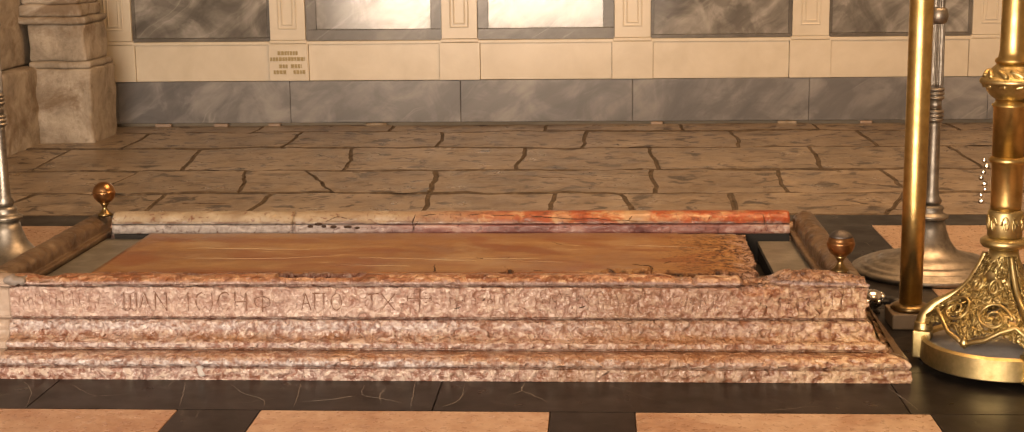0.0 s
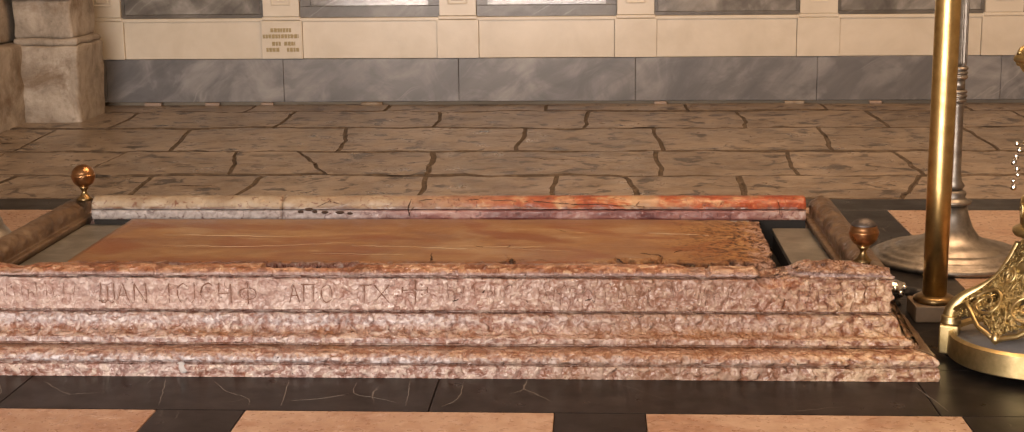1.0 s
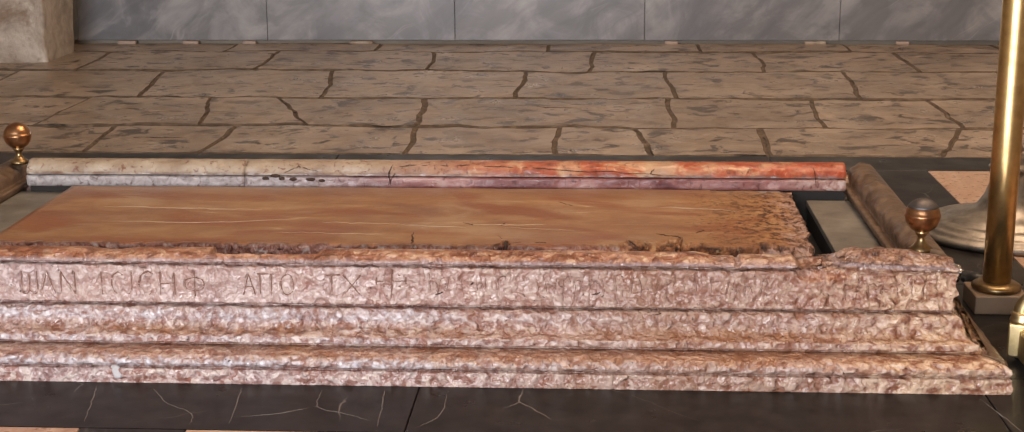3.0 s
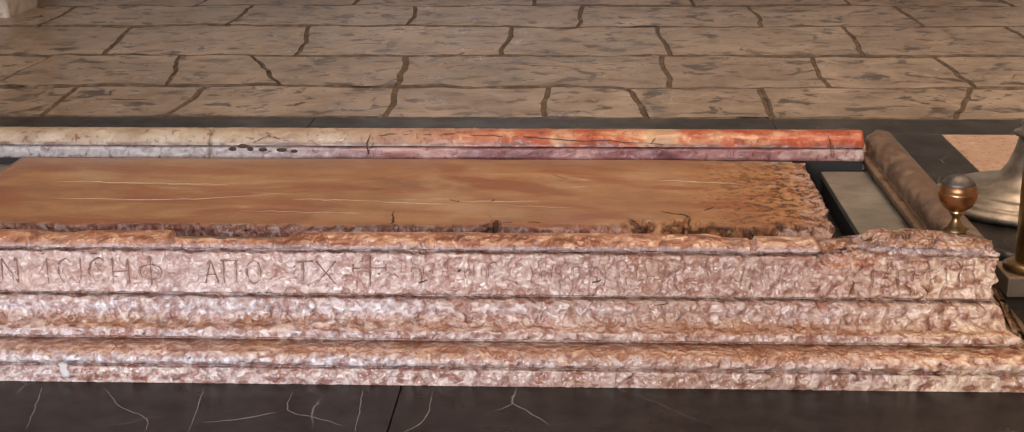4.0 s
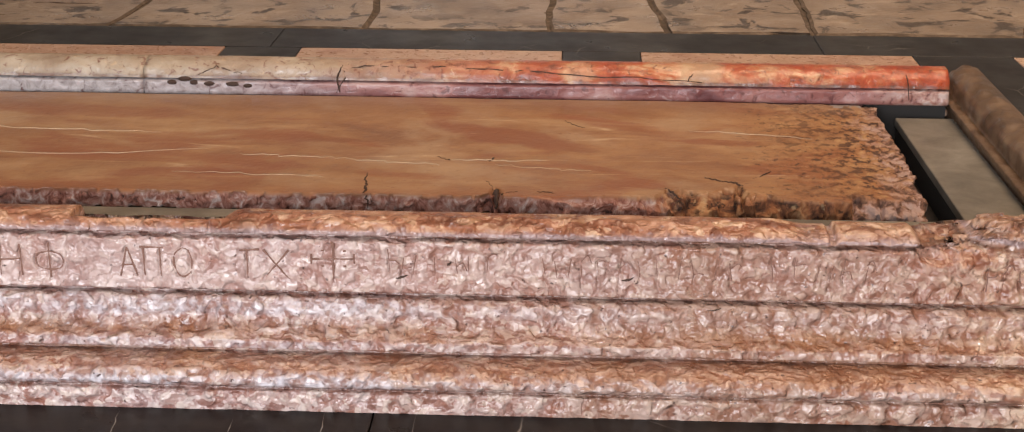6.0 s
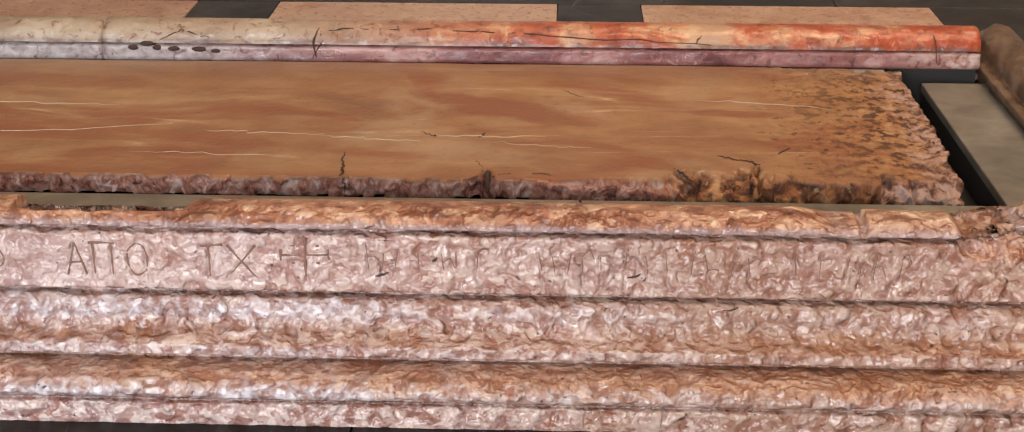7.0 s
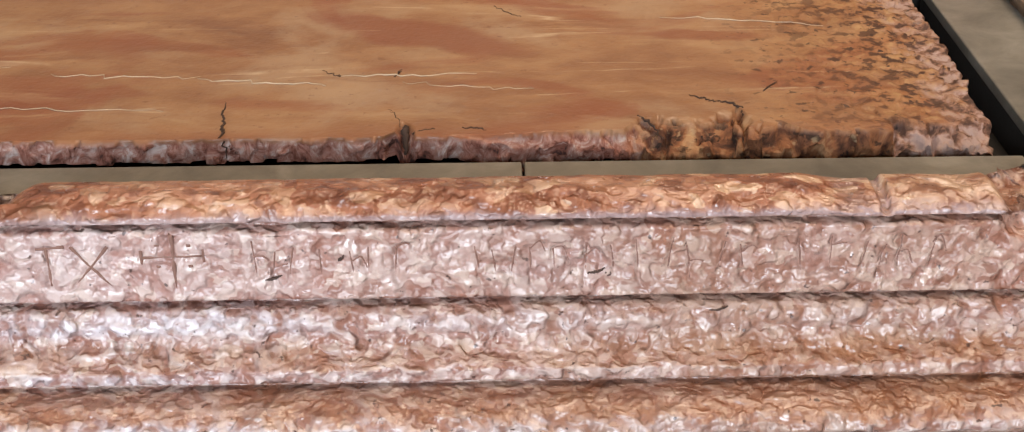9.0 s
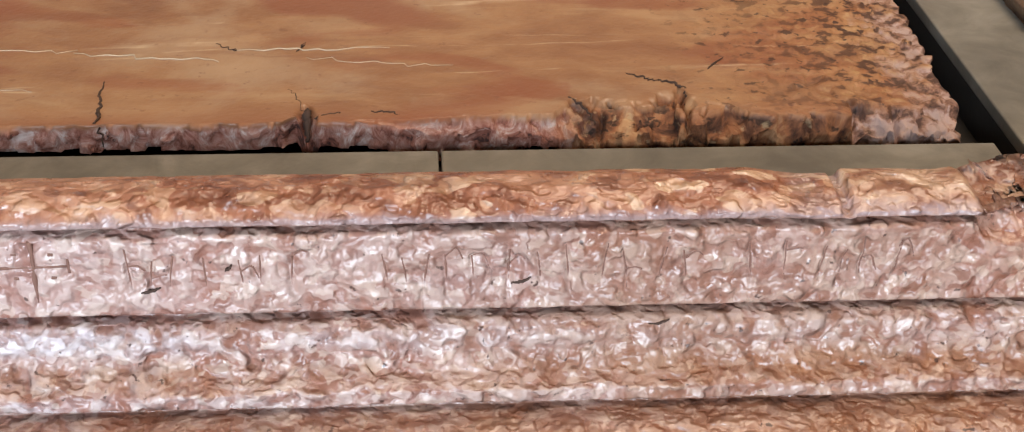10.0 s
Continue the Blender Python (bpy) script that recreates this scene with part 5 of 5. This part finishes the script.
        sol.thickness = 0.008
        bars_ = []
        for s in (-1, 1):
            for cu, cz, r0 in ((0.40, 0.225, 0.046), (0.30, 0.315, 0.028)):
                bars_.append(tube([on(s * cu + s * (r0 * 7.5) * (1 - t * 0.75) * math.cos(t * 9.5), cz + r0 * (1 - t * 0.75) * math.sin(t * 9.5)) for t in [i / 34 for i in range(35)]], [0.0062 - 0.002 * i / 34 for i in range(35)], 7))
            bars_.append(tube([on(s * 0.95, 0.17), on(s * 0.78, 0.205), on(s * 0.55, 0.185), on(s * 0.32, 0.15), on(s * 0.12, 0.135), on(0, 0.12)], 0.009, 8))
        bars_.append(lathe([(0.002, -0.018), (0.014, -0.008), (0.017, 0.004), (0.008, 0.02), (0.002, 0.024)], 14, on(0, 0.125)))
        put_mesh("scroll_panel", *joined(bars_), GILT, e, "pierced scrollwork panel", True, True)
    put_mesh("bell", *lathe([(0.090, 0.33), (0.068, 0.37), (0.055, 0.41), (0.05, 0.44)], 48), GILT, e, "", True, True)
    put_mesh("collar", *lathe([(0.05, 0.44), (0.075, 0.448), (0.082, 0.458), (0.082, 0.470), (0.07, 0.478), (0.056, 0.482)], 48), GILT, e, "", True, True)
    put_mesh("sleeve", *lathe([(0.054, 0.48), (0.060, 0.488), (0.060, 0.572), (0.054, 0.58)], 48), GILT, e, "", True, True)
    bars_ = []
    for i in range(5):
        a0 = radians(200 + 72 * i)
        for s in (-1, 1):
            bars_.append(tube([(0.0605 * math.cos(a0 + s * (0.26 + 0.22 * (1 - t) * math.cos(8 * t))), 0.0605 * math.sin(a0 + s * (0.26 + 0.22 * (1 - t) * math.cos(8 * t))), 0.53 + 0.034 * (1 - t * 0.8) * math.sin(8 * t)) for t in [k / 22 for k in range(23)]], 0.0045, 6))
    put_mesh("sleeve_relief", *joined(bars_), GILT, e, "raised scroll relief", True, True)
    put_mesh("lower_column", *lathe([(0.052, 0.58), (0.053, 0.60), (0.055, 0.742), (0.062, 0.748), (0.066, 0.756), (0.062, 0.764), (0.055, 0.77)], 56), BRASS, e, "", True, True)
    put_mesh("upper_column", *lathe([(0.055, 0.77), (0.058, 0.94), (0.064, 0.946), (0.064, 0.952), (0.054, 0.958), (0.052, 0.97)], 56), BRASS, e, "", True, True)
    put_mesh("knop", *lathe([(0.052, 0.97), (0.066, 0.978), (0.084, 1.0), (0.094, 1.02), (0.107, 1.026), (0.110, 1.034), (0.106, 1.042), (0.092, 1.048), (0.082, 1.066), (0.062, 1.084), (0.054, 1.092)], 64), GILT, e, "", True, True)
    bars_ = []
    for i in range(10):
        a0 = 2 * math.pi * i / 10
        for z0, s in ((1.066, 1), (1.000, -1)):
            bars_.append(tube([((0.072 + 0.02 * t) * math.cos(a0 + 0.5 * t), (0.072 + 0.02 * t) * math.sin(a0 + 0.5 * t), z0 - s * 0.018 * t + 0.006 * math.sin(3 * t)) for t in [k / 8 for k in range(9)]], 0.010, 6))
    put_mesh("knop_leaves", *joined(bars_), GILT, e, "raised leaf relief", True, True)
    put_mesh("shaft", *lathe([(0.054, 1.092), (0.060, 1.10), (0.060, 1.108), (0.050, 1.116), (0.046, 1.14), (0.044, 1.8), (0.09, 1.83), (0.09, 1.85)], 56), BRASS, e, "", True, True)
    return e


gilt_stand(1.568, 5.53)

# cut-glass beads hung by the gilt candlestick
chain = thing("bead_chain", (1.53, 5.70, 0.62), "string of bright cut-glass beads hanging on the gilt candlestick", "chain")
rng = random.Random(3)
for i in range(8):
    q = Vector((1.520 + 0.008 * math.sin(i * 1.7), 5.66 + 0.004 * math.cos(i * 2.1), 0.735 - 0.021 * i))
    bm = bmesh.new()
    bmesh.ops.create_icosphere(bm, subdivisions=2, radius=rng.uniform(0.008, 0.013))
    bm.transform(Matrix.Translation(q))
    part("bead", bm, BRIGHT, chain)
lamp = thing("censer", (1.26, 6.32, 0), "small bright silver vessel on the floor beside the stone", "vessel")
put_mesh("bowl", *lathe([(0.02, 0.0), (0.035, 0.004), (0.02, 0.02), (0.045, 0.045), (0.05, 0.07), (0.035, 0.09), (0.012, 0.10)], 28), BRIGHT, lamp, "", True, True)
rng = random.Random(5)
for i in range(12):
    a = i * 0.52
    bm = bmesh.new()
    bmesh.ops.create_icosphere(bm, subdivisions=2, radius=0.014)
    bm.transform(Matrix.Translation((0.045 * math.cos(a), 0.045 * math.sin(a), 0.055 + 0.018 * (i % 2))))
    part("bead", bm, BRIGHT, lamp, local=True)

put_mesh("handle", *tube([(0.052, -0.035, 0.062), (0.075, -0.075, 0.062), (0.098, -0.115, 0.060)], [0.021, 0.026, 0.026], 16), SOOT, lamp, "matt black stub handle", True, True)

# ---- paving ----
def slab_piece(name, a, b, c, d, mat, top=0.0):
    part(name, box(a + 0.0015, b - 0.0015, c + 0.0015, d - 0.0015, -0.03, top, 0.002, 1), mat, floor)


TX = [(-2.24, -1.277), (-0.995, -0.027), (0.253, 1.214)]
TB = [(-2.35, -1.37), (-1.078, -0.085), (0.209, 1.226)]
for y0, y1 in ((4.02, 4.99), (2.77, 3.74), (1.52, 2.49), (0.27, 1.24), (-0.98, -0.01)):
    for a, b in [(-4.74, -3.77), (-3.49, -2.52)] + TX + [(1.60, 2.57), (2.85, 3.82)]:
        slab_piece("peach_tile", a, b, y0, y1, TILE)
    xs = [X0, -4.74, -3.77, -3.49, -2.52, -2.24, -1.277, -0.995, -0.027, 0.253, 1.214, 1.60, 2.57, 2.85, 3.82, X1]
    for a, b in zip(xs[::2], xs[1::2]):
        slab_piece("black_slab", a, b, y0, y1, BLACK)
    if y0 < 4:
        for a, b in zip((X0, -4.1, -1.78, 0.4, 2.2), (-4.1, -1.78, 0.4, 2.2, X1)):
            slab_piece("black_slab", a, b, y1, y1 + 0.28, BLACK)
slab_piece("black_slab", X0, X1, Y0, -0.98, BLACK)
for a, b in zip((X0, -3.6, -1.80, -0.42, 1.15), (-3.6, -1.80, -0.42, 1.15, 1.62)):
    slab_piece("black_slab", a, b, 4.99, 5.46, BLACK)
slab_piece("black_slab", 1.62, X1, 4.99, 5.30, BLACK)
for y0, y1 in ((5.30, 6.27), (6.55, 7.15), (7.27, 8.235)):
    slab_piece("peach_tile", 1.60, 2.57, y0, y1, TILE)
    slab_piece("peach_tile", 2.85, 3.82, y0, y1, TILE)
    slab_piece("peach_tile", -3.65, -2.68, y0 + 0.16 if y0 < 6 else y0, y1, TILE)
    slab_piece("black_slab", 2.57, 2.85, y0, y1, BLACK)
    slab_piece("black_slab", 3.82, X1, y0, y1, BLACK)
    slab_piece("black_slab", X0, -3.65, y0 + 0.16 if y0 < 6 else y0, y1, BLACK)
for y0, y1 in ((6.27, 6.55), (7.15, 7.27)):
    slab_piece("black_slab", 1.60, X1, y0, y1, BLACK)
    slab_piece("black_slab", X0, -2.68, y0, y1, BLACK)
for y0, y1 in ((5.46, 6.4), (6.4, 7.3), (7.3, 8.235)):
    slab_piece("black_slab", 1.0, 1.60, y0, y1, BLACK) if y0 < 7 else slab_piece("black_slab", 1.226, 1.60, y0, y1, BLACK)
    slab_piece("black_slab", -2.68, -2.1, y0, y1, BLACK) if y0 < 7 else slab_piece("black_slab", -2.68, -2.35, y0, y1, BLACK)
slab_piece("black_slab", -2.1, 1.0, 6.6, 7.3, BLACK)
for a, b in TB:
    slab_piece("peach_tile", a, b, 7.3, 8.235, TILE)
for a, b in ((-1.37, -1.078), (-0.085, 0.209)):
    slab_piece("black_slab", a, b, 7.3, 8.235, BLACK)
for a, b in zip((X0, -3.4, -1.2, 0.9, 2.6), (-3.4, -1.2, 0.9, 2.6, X1)):
    slab_piece("black_slab", a, b, 8.235, 8.545, BLACK)


def paver(a0, a1, b0, b1, y0, y1, seed):
    """One worn flagstone: near edge a0..a1 at y0, far edge b0..b1 at y1, with an uneven outline and face."""
    nu, nv = max(5, int((a1 - a0) / 0.055)), max(4, int((y1 - y0) / 0.07))
    vs, fs = [], []
    tilt = rng.uniform(-0.004, 0.004)
    for j in range(nv + 1):
        v = j / nv + ((1 / nv - 0.034 / (y1 - y0)) * ((j == nv - 1) - (j == 1)))
        for i in range(nu + 1):
            u = min(1.0, max(0.0, i / nu + (1 / nu - 0.015 / (a1 - a0)) * ((i == nu - 1) - (i == 1))))
            x = (a0 + (a1 - a0) * u) * (1 - v) + (b0 + (b1 - b0) * u) * v
            y = y0 + (y1 - y0) * v
            on_x = -1 if i == nu else 1 if i == 0 else 0
            on_y = -1 if j == nv else 1 if j == 0 else 0
            x += on_x * (0.002 + 0.022 * abs(rough(x, y, seed, 5.5)))
            y += on_y * (0.003 + 0.055 * abs(rough(y, x, seed + 4, 5.5)))
            z = -0.001 + tilt + 0.004 * rough(x, y, seed, 3) - (0.007 if on_x or on_y else 0.0) - 0.002 * abs(rough(x, y, 3, 12))
            wx = 0.030 * rough(x, y, 1.5, 2.2) + 0.013 * rough(x, y, 4.5, 7)
            wy = 0.085 * rough(x, y, 7.5, 1.9) + 0.045 * rough(x, y, 9.5, 8)
            edge_in = min(1.0, (y - 8.5) / 0.3, (12.78 - y) / 0.2)
            vs.append((x + wx, y + wy * max(0.0, edge_in), z))
    c = nu + 1
    for j in range(nv):
        for i in range(nu):
            q = j * c + i
            fs.append((q, q + 1, q + c + 1, q + c))
    ring = list(range(c)) + [j * c + nu for j in range(1, nv + 1)] + [nv * c + i for i in range(nu - 1, -1, -1)] + [j * c for j in range(nv - 1, 0, -1)]
    o = len(vs)
    vs += [(vs[i][0], vs[i][1], -0.035) for i in ring]
    for k in range(len(ring)):
        n = (k + 1) % len(ring)
        fs.append((ring[k], ring[n], o + n, o + k))
    ob = put_mesh("flagstone", vs, fs, PAVER, floor, smooth=False)
    ob.data.materials.append(JOINT)
    for p in ob.data.polygons:
        if abs(p.normal.z) < 0.7:
            p.material_index = 1
    for k, p in enumerate(ob.data.polygons):
        if k < nu * nv and (k // nu in (0, nv - 1) or k % nu in (0, nu - 1)):
            p.material_index = 1


part("joint_fill", box(X0, X1, 8.546, 12.744, -0.03, -0.0105, 0), JOINT, floor, "brown dirt packed between the flagstones")
rng = random.Random(11)
ROWS_P = [
    (8.55, 9.30, [(X0, X0), (-5.6, -5.5), (-4.5, -4.6), (-3.45, -3.4), (-2.48, -2.57), (-1.91, -1.885), (-0.876, -0.90), (-0.129, -0.156), (0.349, 0.254), (0.903, 0.924), (1.717, 2.0), (2.75, 2.8), (3.7, 3.8), (X1, X1)]),
    (9.30, 10.24, [(X0, X0), (-5.1, -5.2), (-4.0, -4.1), (-3.05, -3.0), (-2.107, -2.259), (-1.52, -1.864), (-0.90, -0.96), (0.485, 0.486), (1.275, 1.321), (2.02, 2.01), (3.1, 3.0), (4.3, 4.2), (X1, X1)]),
    (10.24, 11.33, [(X0, X0), (-5.0, -5.0), (-3.8, -3.9), (-2.728, -2.887), (-1.591, -1.722), (-0.421, -0.426), (0.527, 0.506), (1.642, 1.692), (2.7, 2.7), (3.9, 3.9), (X1, X1)]),
    (11.33, 12.28, [(X0, X0), (-4.6, -4.6), (-3.5, -3.55), (-2.28, -2.3), (-1.081, -1.126), (0.007, 0.03), (1.177, 1.2), (2.2, 2.2), (3.3, 3.3), (X1, X1)]),
    (12.28, 12.75, [(X0, X0), (-4.0, -4.0), (-2.7, -2.7), (-1.6, -1.6), (-0.3, -0.3), (0.8, 0.8), (1.9, 1.9), (3.0, 3.0), (X1, X1)]),
]
sd = 1
for y0, y1, js in ROWS_P:
    for (a0, b0), (a1, b1) in zip(js[:-1], js[1:]):
        paver(a0, a1, b0, b1, y0, y1, sd)
        sd += 3
for pts in (((-1.63, 9.75, 0.0), (-1.85, 9.72, 0.0), (-2.0, 9.62, 0.0)), ((-2.45, 8.95, 0.0), (-2.2, 8.97, 0.0), (-1.95, 8.9, 0.0)), ((-0.9, 9.95, 0.0), (-0.5, 9.98, 0.0), (-0.1, 9.9, 0.0), (0.4, 9.93, 0.0))):
    seam("crack", pts, 0.012, CRACK, -0.008, 0.03, parent=floor)
# rubble bits under the wall facing
for x, w in ((-3.58, 0.07), (-3.08, 0.06), (-2.62, 0.05), (-1.75, 0.09), (0.62, 0.05), (1.7, 0.08), (2.35, 0.05)):
    part("rubble_bit", box(x - w, x + w, 12.70, 12.742, -0.005, 0.02, 0.006, 2), PALE if w < 0.075 else PIER, floor)
# pale veins across the black band before the stone
for pts in (((-1.345, 5.33), (-1.31, 5.18), (-1.276, 5.0)), ((-1.20, 5.33), (-1.10, 5.18), (-1.01, 5.10), (-0.994, 5.0)), ((-0.924, 5.33), (-0.905, 5.18), (-0.889, 5.0)),
            ((-0.69, 5.33), (-0.68, 5.17), (-0.60, 5.12), (-0.503, 5.06)), ((-0.68, 5.17), (-0.78, 5.11), (-0.89, 5.08)), ((-0.517, 5.33), (-0.505, 5.18), (-0.492, 5.0)), ((-0.336, 5.33), (-0.34, 5.12), (-0.40, 5.02)),
            ((-1.95, 5.33), (-1.86, 5.2), (-1.80, 5.0)), ((1.12, 5.32), (1.16, 5.15), (1.19, 5.0)), ((-2.1, 5.08), (-1.98, 5.12), (-1.9, 5.16))):
    seam("vein", [(x, y, 0.0) for x, y in pts], 0.0022, ASH, -0.0008, 0.004, parent=floor)
